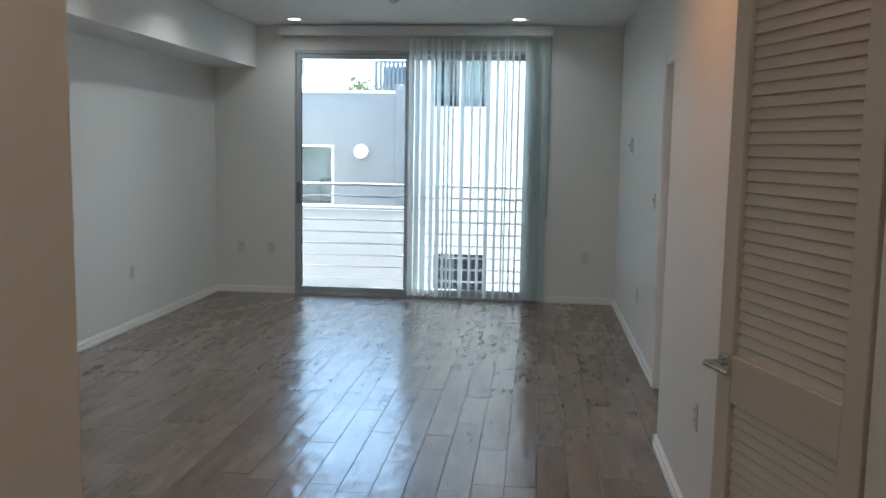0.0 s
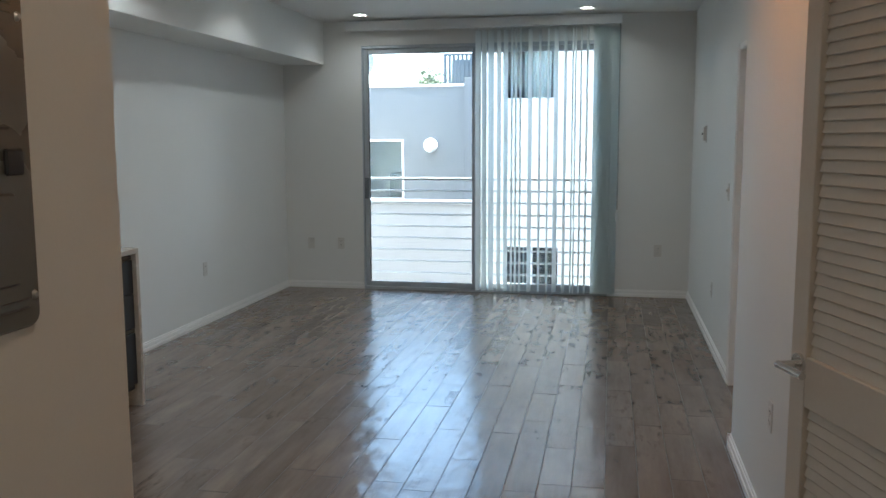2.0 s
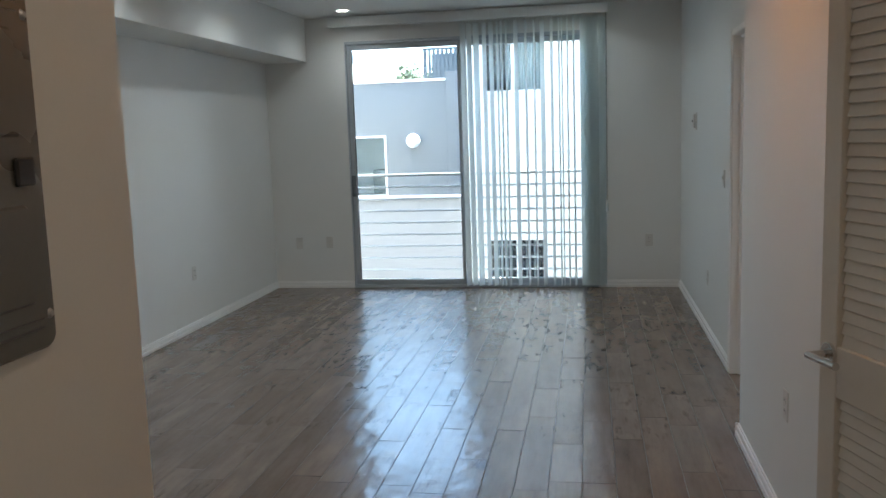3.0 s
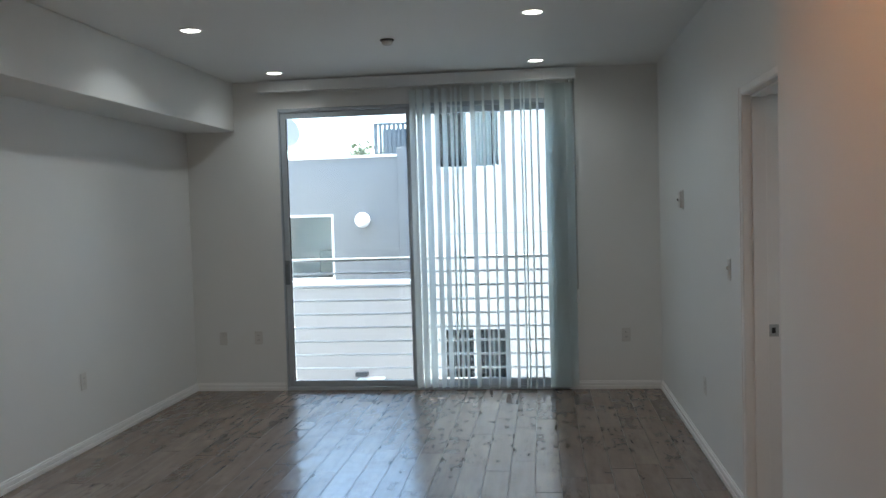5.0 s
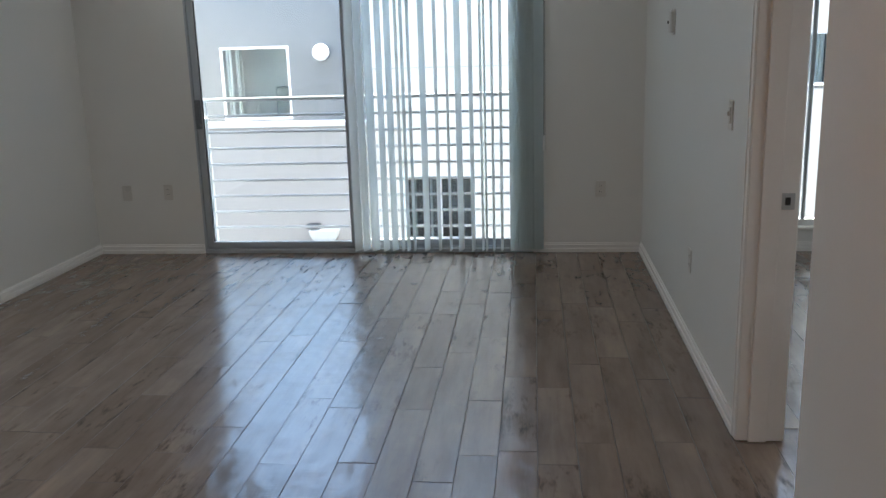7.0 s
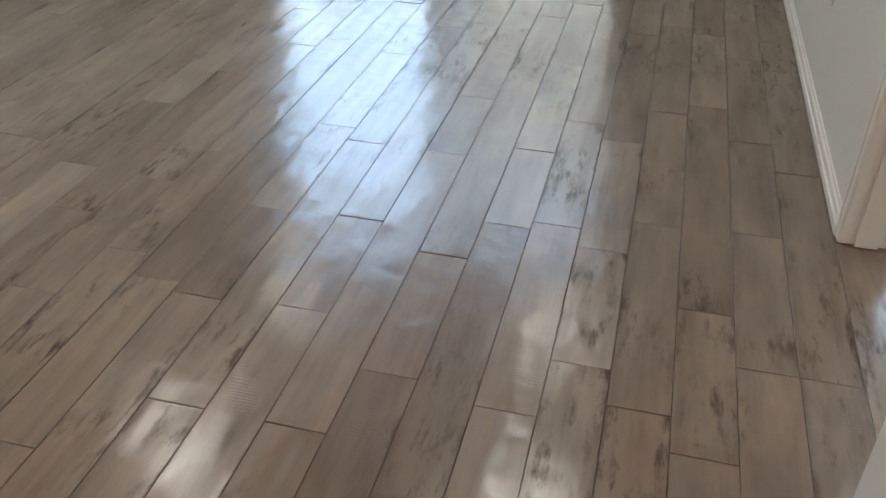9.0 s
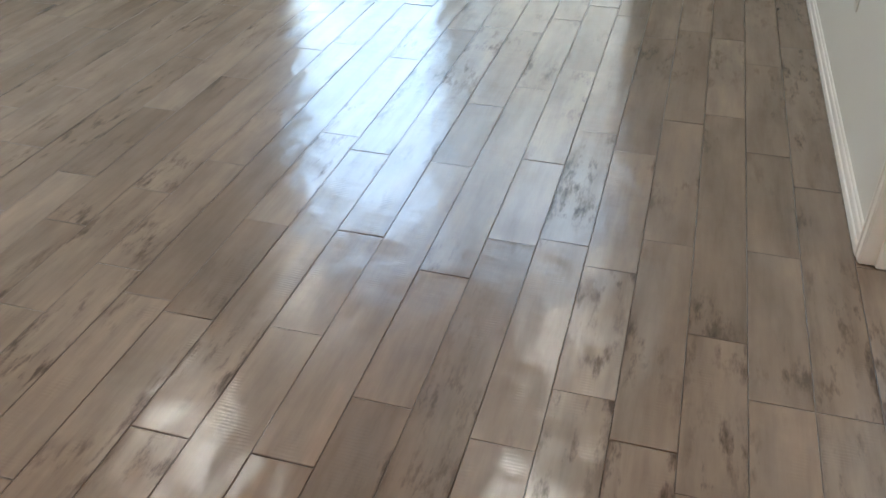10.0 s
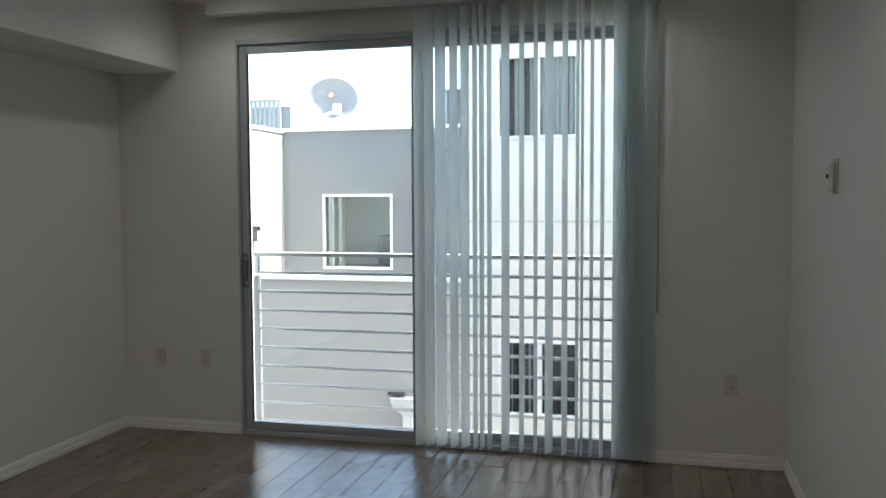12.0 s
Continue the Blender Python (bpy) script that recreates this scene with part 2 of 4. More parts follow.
def lathe(bm, profile, seg=28, matrix=Matrix()):
    """Turns (radius, height) pairs about the z axis."""
    rings = []
    for r, z in profile:
        if r < 1e-5:
            rings.append([bm.verts.new(matrix @ Vector((0, 0, z)))])
        else:
            rings.append([bm.verts.new(matrix @ Vector((r * math.cos(2 * math.pi * i / seg), r * math.sin(2 * math.pi * i / seg), z))) for i in range(seg)])
    for p, q in zip(rings, rings[1:]):
        for i in range(seg):
            j = (i + 1) % seg
            if len(p) == 1 and len(q) > 1:
                bm.faces.new((p[0], q[j], q[i]))
            elif len(q) == 1 and len(p) > 1:
                bm.faces.new((p[i], p[j], q[0]))
            elif len(p) > 1:
                bm.faces.new((p[i], p[j], q[j], q[i]))
    return bm


def finish(bm, name, material, smooth=False):
    bmesh.ops.recalc_face_normals(bm, faces=bm.faces)
    me = bpy.data.meshes.new(name)
    bm.to_mesh(me)
    bm.free()
    me.materials.append(material)
    if smooth:
        for p in me.polygons:
            p.use_smooth = True
        me.set_sharp_from_angle(angle=radians(38))
    return me


def part(name, bm, material, parent, label="", smooth=False):
    ob = new(name, finish(bm, name, material, smooth))
    ob.parent = parent
    if label:
        ob["label"] = label
    return ob


def thing(name, label, category, m=None, group="", kind=""):
    ob = new(name)
    ob.empty_display_size = 0.1
    if m is not None:
        ob.matrix_world = m
    return tagged(ob, label, category, group, kind)


def structure(name, bm, material, label, category, smooth=False):
    return tagged(new(name, finish(bm, name, material, smooth)), label, category, kind="structure")


def holed(bm, u0, u1, v0, v1, holes, put, depth):
    """A slab over u0..u1, v0..v1 with rectangular holes, carried to 3D by put(u, v), thickened by the vector depth."""
    us = sorted({u0, u1, *(min(max(h[i], u0), u1) for h in holes for i in (0, 1))})
    vs = sorted({v0, v1, *(min(max(h[i], v0), v1) for h in holes for i in (2, 3))})
    verts = {}

    def vert(i, j):
        if (i, j) not in verts:
            verts[i, j] = bm.verts.new(put(us[i], vs[j]))
        return verts[i, j]

    faces = []
    for i in range(len(us) - 1):
        for j in range(len(vs) - 1):
            cu, cv = (us[i] + us[i + 1]) / 2, (vs[j] + vs[j + 1]) / 2
            if any(h[0] < cu < h[1] and h[2] < cv < h[3] for h in holes):
                continue
            faces.append(bm.faces.new((vert(i, j), vert(i + 1, j), vert(i + 1, j + 1), vert(i, j + 1))))
    geo = bmesh.ops.extrude_face_region(bm, geom=faces)
    bmesh.ops.translate(bm, vec=Vector(depth), verts=[g for g in geo["geom"] if isinstance(g, bmesh.types.BMVert)])
    return bm


def wall_along_x(x0, x1, z0, z1, y, thick, holes=()):
    return holed(bmesh.new(), x0, x1, z0, z1, holes, lambda u, v: (u, y, v), (0, thick, 0))


def wall_along_y(y0, y1, z0, z1, x, thick, holes=()):
    return holed(bmesh.new(), y0, y1, z0, z1, holes, lambda u, v: (x, u, v), (thick, 0, 0))


# ---- the plan ----
H = 2.68                  # ceiling
XR = 4.03                 # right wall of the living room
XH = 3.893                # right wall of the hall
XL = 2.416               # left wall of the hall, ends at YL
YL = 2.98
YN = 5.88                 # far end of the hall's right wall
YJ = 6.08                 # near jamb of the bedroom doorway
YW = 10.0                 # window wall
DX0, DX1, DZ = 0.826, 3.266, 2.44   # sliding door
JY = 6.985                # far jamb of the bedroom doorway
BX0, BX1, BZ0, BZ1 = 5.05, 7.80, 0.17, 2.39   # bedroom window

structure("subfloor", boxes((-0.2, 8.2, -1.0, 10.18, -0.2, -0.014)), M_SUB, "dark subfloor under the hardwood planks", "floor")
structure("ceiling", boxes((-0.2, 8.2, -1.0, 10.18, H, H + 0.15)), M_CEIL, "smooth white painted ceiling", "ceiling")
structure("wall_window", wall_along_x(-0.2, 8.2, -0.2, H, YW, 0.18, [(DX0, DX1, -0.012, DZ), (BX0, BX1, BZ0, BZ1)]), M_WALL, "white painted wall around the sliding glass door", "wall")
structure("wall_left", boxes((-0.2, 0.0, -1.0, YW, -0.2, H)), M_WALL, "white painted side wall of the living room", "wall")
structure("wall_right", wall_along_y(YN, YW, -0.2, H, XR, 0.15, [(YJ, JY + 0.02, -0.012, 2.05)]), M_WALL, "white painted wall with the bedroom doorway", "wall")
structure("wall_hall_right", wall_along_y(-1.0, YN, -0.2, H, XH, 0.27, [(3.20, 3.93, -0.012, 2.05)]), M_WALL, "white painted hallway wall with a closet opening", "wall")
structure("wall_hall_left", boxes((XL - 0.14, XL, -1.0, YL, -0.2, H)), M_WALL, "white painted hallway wall carrying the breaker panel", "wall")
structure("wall_kitchen_back", boxes((0.0, XL - 0.14, YL - 0.14, YL, -0.2, H)), M_WALL, "white painted wall behind the kitchen", "wall")
structure("wall_hall_end", boxes((0.0, XH, -1.0, -0.85, -0.2, H)), M_WALL, "white painted wall closing the hallway", "wall")
structure("wall_bedroom_east", boxes((8.05, 8.2, 4.4, YW, -0.2, H)), M_WALL, "white painted bedroom wall", "wall")
structure("wall_bedroom_south", boxes((4.2, 8.05, 4.25, 4.4, -0.2, H)), M_WALL, "white painted bedroom wall", "wall")
structure("wall_closet", boxes((4.2, 4.85, 3.1, 3.2, -0.2, H), (4.2, 4.85, 4.1, 4.2, -0.2, H), (4.85, 4.95, 3.1, 4.2, -0.2, H)), M_WALL, "unlit walls inside the closet", "wall")
structure("soffit", boxes((0.0, 0.435, YL, YW, 2.265, H), bevel=0.004), M_WALL, "white boxed soffit along the side wall under the ceiling", "soffit")


def baseboard(name, runs):
    """Stepped baseboard: runs of (x0, y0, x1, y1, nx, ny), the normal pointing into the room."""
    bm = bmesh.new()
    for x0, y0, x1, y1, nx, ny in runs:
        for th, z0, z1 in ((0.019, 0.0, 0.030), (0.014, 0.030, 0.058), (0.008, 0.058, 0.070)):
            xa, xb = sorted((x0, x1)) if not nx else sorted((x0, x0 + nx * th))
            ya, yb = sorted((y0, y1)) if not ny else sorted((y0, y0 + ny * th))
            box(bm, xa, xb, ya, yb, z0, z1, bevel=0.0025)
    return structure(name, bm, M_TRIM, "white stepped wooden baseboard", "baseboard")


baseboard("baseboard_left", [(0, 6.04, 0, YW, 1, 0)])
baseboard("baseboard_window", [(0.018, YW, DX0 - 0.004, YW, 0, -1), (DX1 + 0.004, YW, XR - 0.018, YW, 0, -1)])
baseboard("baseboard_right", [(XR, 7.035, XR, YW, -1, 0)])
baseboard("baseboard_hall_right", [(XH, 3.94, XH, YN, -1, 0), (XH, -0.85, XH, 3.19, -1, 0), (XH - 0.018, YN, XR, YN, 0, 1)])
baseboard("baseboard_hall_left", [(XL, -0.85, XL, YL, 1, 0)])
baseboard("baseboard_bedroom", [(4.2, YW, 8.05, YW, 0, -1), (4.18, 7.04, 4.18, YW - 0.018, 1, 0)])


# ---- bedroom doorway ----
def bedroom_doorway():
    d = thing("door_1", "white painted door frame of the open bedroom doorway", "door frame", kind="structure")
    part("jamb", boxes((XR - 0.012, XR + 0.160, JY, JY + 0.02, 0.004, 2.03), bevel=0.002), M_TRIM, d)
    part("jamb", boxes((XR - 0.012, XR + 0.160, YJ, YJ + 0.02, 0.004, 2.03), bevel=0.002), M_TRIM, d)
    part("head_jamb", boxes((XR - 0.012, XR + 0.160, YJ, JY + 0.02, 2.03, 2.05), bevel=0.002), M_TRIM, d)
    part("door_stop", boxes((XR + 0.03, XR + 0.095, JY - 0.012, JY, 0.004, 2.03), bevel=0.002), M_TRIM, d)
    part("door_stop", boxes((XR + 0.03, XR + 0.095, YJ + 0.02, JY - 0.012, 2.018, 2.03), bevel=0.002), M_TRIM, d)
    part("casing", boxes((XR - 0.016, XR, JY + 0.004, JY + 0.046, 0.004, 2.068), (XR - 0.02, XR, JY + 0.034, JY + 0.05, 0.004, 2.07), bevel=0.003), M_TRIM, d)
    part("casing", boxes((XR - 0.016, XR, YJ - 0.038, YJ + 0.016, 0.004, 2.068), bevel=0.003), M_TRIM, d)
    part("head_casing", boxes((XR - 0.016, XR, YJ + 0.018, JY + 0.002, 2.034, 2.068), bevel=0.003), M_TRIM, d)
    part("casing", boxes((XR + 0.15, XR + 0.163, JY + 0.004, JY + 0.05, 0.004, 2.068), bevel=0.003), M_TRIM, d)
    sp = part("strike_plate", boxes((XR + 0.101, XR + 0.145, JY - 0.0025, JY + 0.002, 0.88, 0.938), bevel=0.001), M_STEEL, d, "brushed steel strike plate")
    part("latch_hole", boxes((XR + 0.112, XR + 0.130, JY - 0.0032, JY + 0.002, 0.895, 0.923)), M_SLOT, sp)
    for z in (0.887, 0.931):
        part("screw", rod(bmesh.new(), (XR + 0.123, JY - 0.004, z), (XR + 0.123, JY, z), 0.004), M_STEEL, sp)


bedroom_doorway()


# ---- sliding glass door ----
def sliding_door():
    d = thing("door_2", "grey aluminium sliding glass door with two panels", "sliding door", kind="structure")
    y1 = YW + 0.15
    part("jamb", boxes((DX0, DX0 + 0.014, YW - 0.008, y1, 0.0, DZ), bevel=0.003), M_ALU, d)
    part("jamb", boxes((DX1 - 0.014, DX1, YW - 0.008, y1, 0.0, DZ), bevel=0.003), M_ALU, d)
    part("head", boxes((DX0 + 0.014, DX1 - 0.014, YW - 0.008, y1, DZ - 0.03, DZ), bevel=0.003), M_ALU, d)
    part("sill_track", boxes((DX0 + 0.014, DX1 - 0.014, YW - 0.008, y1, 0.0, 0.028), (DX0 + 0.014, DX1 - 0.014, YW + 0.03, YW + 0.036, 0.028, 0.042), (DX0 + 0.014, DX1 - 0.014, YW + 0.095, YW + 0.101, 0.028, 0.042), bevel=0.002), M_ALU, d)

    def panel(x0, x1, ya, yb, kind):
        z0, z1, st = 0.043, DZ - 0.032, 0.044
        f = part(kind, boxes((x0, x0 + st, ya, yb, z0, z1), (x1 - st, x1, ya, yb, z0, z1), bevel=0.003), M_ALU, d)
        part("bottom_rail", boxes((x0 + st, x1 - st, ya, yb, z0, z0 + 0.038), bevel=0.003), M_ALU, f)
        part("top_rail", boxes((x0 + st, x1 - st, ya, yb, z1 - 0.05, z1), bevel=0.003), M_ALU, f)
        ym = (ya + yb) / 2
        g = part("pane", boxes((x0 + st - 0.006, x1 - st + 0.006, ym - 0.003, ym + 0.003, z0 + 0.034, z1 - 0.046)), M_GLASS, f, "clear glass pane")
        g.visible_shadow = False
        part("gasket", boxes((x0 + st, x0 + st + 0.006, ym - 0.006, ym + 0.006, z0 + 0.038, z1 - 0.05), (x1 - st - 0.006, x1 - st, ym - 0.006, ym + 0.006, z0 + 0.038, z1 - 0.05)), M_RUBBER, f)
        return f

    a = panel(DX0 + 0.016, 1.985, YW + 0.016, YW + 0.05, "sliding_panel")
    panel(1.94, DX1 - 0.016, YW + 0.08, YW + 0.114, "fixed_panel")
    hx = DX0 + 0.034
    part("handle", boxes((hx - 0.024, hx + 0.024, YW - 0.002, YW + 0.015, 0.925, 1.135), bevel=0.007), M_HANDLE, a, "blue-grey pull handle")
    grip = boxes((hx - 0.006, hx + 0.026, YW - 0.044, YW - 0.028, 0.95, 1.11), bevel=0.007)
    box(box(grip, hx - 0.004, hx + 0.02, YW - 0.032, YW, 0.945, 0.97, bevel=0.004), hx - 0.004, hx + 0.02, YW - 0.032, YW, 1.09, 1.115, bevel=0.004)
    part("grip", grip, M_HANDLE, a)
    part("thumb_latch", boxes((hx - 0.016, hx - 0.002, YW - 0.014, YW, 1.00, 1.045), bevel=0.003), M_ALUDARK, a)


sliding_door()


# ---- vertical blinds ----
VANES = [(2.01, 28), (2.069, 24), (2.136, 30), (2.213, 18.5), (2.278, 21), (2.336, 5), (2.375, 6), (2.419, 5.5), (2.511, 21), (2.603, 9), (2.681, 6), (2.757, 23), (2.844, 14), (2.912, 6.5), (2.938, 5), (2.99, 8), (3.048, 10)]


def vane_mesh():
    """A curved plastic slat with a cut hole's clip at the top and a weighted hem."""
    bm = bmesh.new()
    w, z0, z1, sag, t, k = 0.089, 0.035, 2.545, 0.007, 0.0009, 8
    rows = []
    for z in (z0, z1):
        fr, bk = [], []
        for i in range(k + 1):
            u = i / k * 2 - 1
            s = sag * (1 - u * u)
            fr.append(bm.verts.new((s, u * w / 2, z)))
            bk.append(bm.verts.new((s + t, u * w / 2, z)))
        rows.append((fr, bk))
    (f0, b0), (f1, b1) = rows
    for i in range(k):
        bm.faces.new((f0[i], f0[i + 1], f1[i + 1], f1[i]))
        bm.faces.new((b0[i + 1], b0[i], b1[i], b1[i + 1]))
        bm.faces.new((f0[i + 1], f0[i], b0[i], b0[i + 1]))
        bm.faces.new((f1[i], f1[i + 1], b1[i + 1], b1[i]))
    for i, s in ((0, 1), (k, -1)):
        bm.faces.new((f0[i], f1[i], b1[i], b0[i])[::s])
    return finish(bm, "vane", M_VANE, True)


def vertical_blinds():
    b = thing("vertical_blinds", "pale grey plastic vertical blinds half drawn over the glass door", "blinds")
    part("headrail", boxes((0.73, 3.34, 9.905, 9.95, 2.575, 2.625), bevel=0.003), M_VALANCE, b)
    me = vane_mesh()
    clip = finish(boxes((-0.004, 0.006, -0.008, 0.008, 2.535, 2.58), bevel=0.002), "clip", M_VALANCE)
    poses = list(VANES) + [(3.118 + 0.0124 * i, 15.0 + 2.5 * math.sin(i * 2.3)) for i in range(13)] + [(3.308, 46.0)]
    for x, a in poses:
        v = new("vane", me)
        v.matrix_world = pose(x, 9.926, 0, 0, 0, -a)
        v.parent = b
        c = new("clip", clip)
        c.parent = v
    v = part("valance", boxes((0.70, 3.36, 9.872, 9.880, 2.572, 2.664), (0.70, 0.708, 9.88, 9.998, 2.572, 2.664), (3.352, 3.36, 9.88, 9.998, 2.572, 2.664), bevel=0.002), M_VALANCE, b, "pale grey plastic valance")
    part("valance_lip", boxes((0.70, 3.36, 9.868, 9.876, 2.572, 2.584), (0.70, 3.36, 9.868, 9.876, 2.652, 2.664), bevel=0.002), M_VALANCE, v)
    part("cord", rod(bmesh.new(), (3.342, 9.885, 0.85), (3.342, 9.897, 2.575), 0.0026, seg=6), M_CORD, b, "grey pull cord")
    part("cord", rod(bmesh.new(), (3.350, 9.885, 0.85), (3.349, 9.897, 2.575), 0.0022, seg=6), M_CORD, b, "grey pull cord")
    part("cord_weight", lathe(bmesh.new(), [(0, 0.70), (0.011, 0.705), (0.013, 0.74), (0.008, 0.80), (0, 0.805)], 12, Matrix.Translation((3.346, 9.885, 0.04))), M_VALANCE, b, smooth=True)


vertical_blinds()


# ---- balcony rail outside ----
def balcony_rail(x0, x1, bars, label):
    r = thing("balcony_railing", label, "railing", group="railings outside the windows")
    y = 10.29
    part("top_rail", boxes((x0 - 0.03, x1 + 0.03, y - 0.022, y + 0.022, 1.10, 1.128), bevel=0.004), M_RAIL, r)
    for x in (x0, x1):
        part("post", boxes((x - 0.013, x + 0.013, y - 0.02, y + 0.02, -0.02, 1.10), bevel=0.003), M_RAIL, r)
        for z in (0.02, 0.98):
            part("bracket", boxes((x - 0.03, x + 0.03, 10.179, y - 0.02, z, z + 0.01)), M_RAIL, r)
    for i in range(bars):
        z = 0.014 + i * 0.1224
        part("bar", rod(bmesh.new(), (x0, y, z), (x1, y, z), 0.0105, seg=10), M_RAIL, r, smooth=True)


balcony_rail(0.803, 3.40, 9, "galvanised steel balcony railing with thin horizontal bars")
balcony_rail(4.95, 7.95, 0, "galvanised steel guard rail outside the bedroom window")


# ---- bedroom window ----
def bedroom_window():
    d = thing("window_1", "tall grey aluminium bedroom window", "window", kind="structure")
    y0, y1 = YW + 0.05, YW + 0.12
    fr = boxes((BX0, BX0 + 0.045, y0, y1, BZ0, BZ1), (BX1 - 0.045, BX1, y0, y1, BZ0, BZ1), (BX0 + 0.045, BX1 - 0.045, y0, y1, BZ0, BZ0 + 0.045), (BX0 + 0.045, BX1 - 0.045, y0, y1, BZ1 - 0.045, BZ1), (6.40, 6.45, y0, y1, BZ0 + 0.045, BZ1 - 0.045), bevel=0.003)
    part("window_frame", fr, M_WFRAME, d)
    part("sash_stile", boxes((5.124, 5.150, y0 + 0.002, y0 + 0.028, BZ0 + 0.045, BZ1 - 0.045), bevel=0.003), M_ALU, d, "grey aluminium sash stile")
    for a, c in ((BX0 + 0.045, 6.40), (6.45, BX1 - 0.045)):
        g = part("pane", boxes((a, c, y0 + 0.03, y0 + 0.036, BZ0 + 0.045, BZ1 - 0.045)), M_GLASS, d)
        g.visible_shadow = False
    part("window_sill", boxes((BX0 - 0.01, BX1 + 0.01, YW - 0.02, y0, BZ0 - 0.018, BZ0 + 0.002), bevel=0.003), M_TRIM, d)


bedroom_window()


# ---- louvred closet door ----
def louvred_door():
    d = thing("louvred_door", "cream painted louvred closet door standing ajar in the hallway", "closet door", pose(3.926, 3.319, 0.012, 0, 0, 17.8))
    w, h, t, st = 0.585, 2.025, 0.034, 0.07

    def p(name, *bx, mat=M_DOORPAINT, label="", bevel=0.0025):
        return part(name, boxes(*bx, bevel=bevel), mat, d, label)

    p("stile", (0, t, 0, st, 0, h))
    p("stile", (0, t, w - st, w, 0, h))
    p("top_rail", (0, t, st, w - st, h - 0.11, h))
    p("mid_rail", (0, t, st, w - st, 0.835, 0.963))
    p("bottom_rail", (0, t, st, w - st, 0, 0.20))
    slat = finish(box(bmesh.new(), -0.003, 0.003, st + 0.001, w - st - 0.001, -0.0162, 0.0162, bevel=0.0018), "slat", M_DOORPAINT)
    for z0, z1 in ((0.20, 0.835), (0.963, h - 0.11)):
        k = round((z1 - z0) / 0.0305)
        for i in range(k):
            s = new("slat", slat)
            s.parent = d
            s.matrix_basis = pose(t / 2, 0, z0 + (i + 0.5) * (z1 - z0) / k, 0, 15, 0)
    hz, hy = 0.94, w - 0.045
    lev = part("lever_handle", rod(bmesh.new(), (-0.009, hy, hz), (0.0, hy, hz), 0.027, seg=24), M_CHROME, d, "chrome lever handle", smooth=True)
    tube = rod(bmesh.new(), (-0.058, hy, hz), (-0.009, hy, hz), 0.0095, seg=16)
    bmesh.ops.create_uvsphere(tube, u_segments=16, v_segments=10, radius=0.0097, matrix=Matrix.Translation((-0.058, hy, hz)))
    part("neck", tube, M_CHROME, lev, smooth=True)
    part("lever", rod(bmesh.new(), (-0.058, hy, hz), (-0.058, hy - 0.115, hz), 0.0095, seg=16), M_CHROME, lev, smooth=True)
    part("latch_bolt", boxes((0.008, 0.024, w - 0.001, w + 0.006, hz - 0.012, hz + 0.012), bevel=0.002), M_STEEL, d)


louvred_door()
structure("closet_jamb", boxes((3.936, 4.02, 3.2, 3.30, 0.0, 2.05), bevel=0.003), M_DOORPAINT, "cream painted jamb of the closet door", "door jamb")


# ---- breaker panel ----
def rounded(bm, y0, y1, z0, z1, r, x0, x1, edge=0.0):
    """A plate with round corners, standing in the yz plane between x0 and x1, its front edge eased."""
    def ring(x, inset):
        q = max(r - inset, 0.001)
        out = []
        for cy, cz, a0 in ((y1 - r, z1 - r, 0), (y0 + r, z1 - r, 90), (y0 + r, z0 + r, 180), (y1 - r, z0 + r, 270)):
            for k in range(7):
                a = radians(a0 + k * 15)
                out.append(bm.verts.new((x, cy + q * math.cos(a), cz + q * math.sin(a))))
        return out
    rings = [ring(x0, 0), ring(x1 - edge, 0)] + ([ring(x1, edge)] if edge else [])
    for p, q in zip(rings, rings[1:]):
        for k in range(len(p)):
            bm.faces.new((p[k], p[(k + 1) % len(p)], q[(k + 1) % len(q)], q[k]))
    bm.faces.new(rings[0][::-1])
    bm.faces.new(rings[-1])
    return bm


def breaker_panel():
    y1, y0, z0, z1 = 2.737, 2.377, 1.238, 1.745
    d = thing("breaker_panel", "dark grey steel breaker panel cover screwed to the hallway wall", "breaker panel", pose(XL, 0, 0))
    part("cover", rounded(bmesh.new(), y0, y1, z0, z1, 0.022, 0.0, 0.010, 0.004), M_PANEL, d)
    part("rim", rounded(bmesh.new(), y0 + 0.024, y1 - 0.024, z0 + 0.030, z1 - 0.030, 0.012, 0.009, 0.017, 0.005), M_PANEL, d)
    dr = part("panel_door", rounded(bmesh.new(), y0 + 0.034, y1 - 0.034, z0 + 0.045, z1 - 0.045, 0.006, 0.016, 0.021, 0.003), M_PANEL, d)
    for a, b in ((z0 + 0.070, z0 + 0.205), (z0 + 0.295, z1 - 0.070)):
        part("raised_field", rounded(bmesh.new(), y0 + 0.055, y1 - 0.055, a, b, 0.010, 0.020, 0.025, 0.004), M_PANEL, dr)
    part("latch", boxes((0.020, 0.028, y1 - 0.078, y1 - 0.040, z0 + 0.230, z0 + 0.268), bevel=0.003), M_BLACK, dr, "black plastic latch")
    for y in (y0 + 0.014, y1 - 0.014):
        for z in (z0 + 0.048, z1 - 0.048):
            part("screw", lathe(bmesh.new(), [(0, 0.015), (0.004, 0.0145), (0.0075, 0.010), (0.008, 0.0095)], 14, Matrix.Translation((0, y, z)) @ Matrix.Rotation(radians(90), 4, "Y")), M_STEEL, d, smooth=True)


breaker_panel()


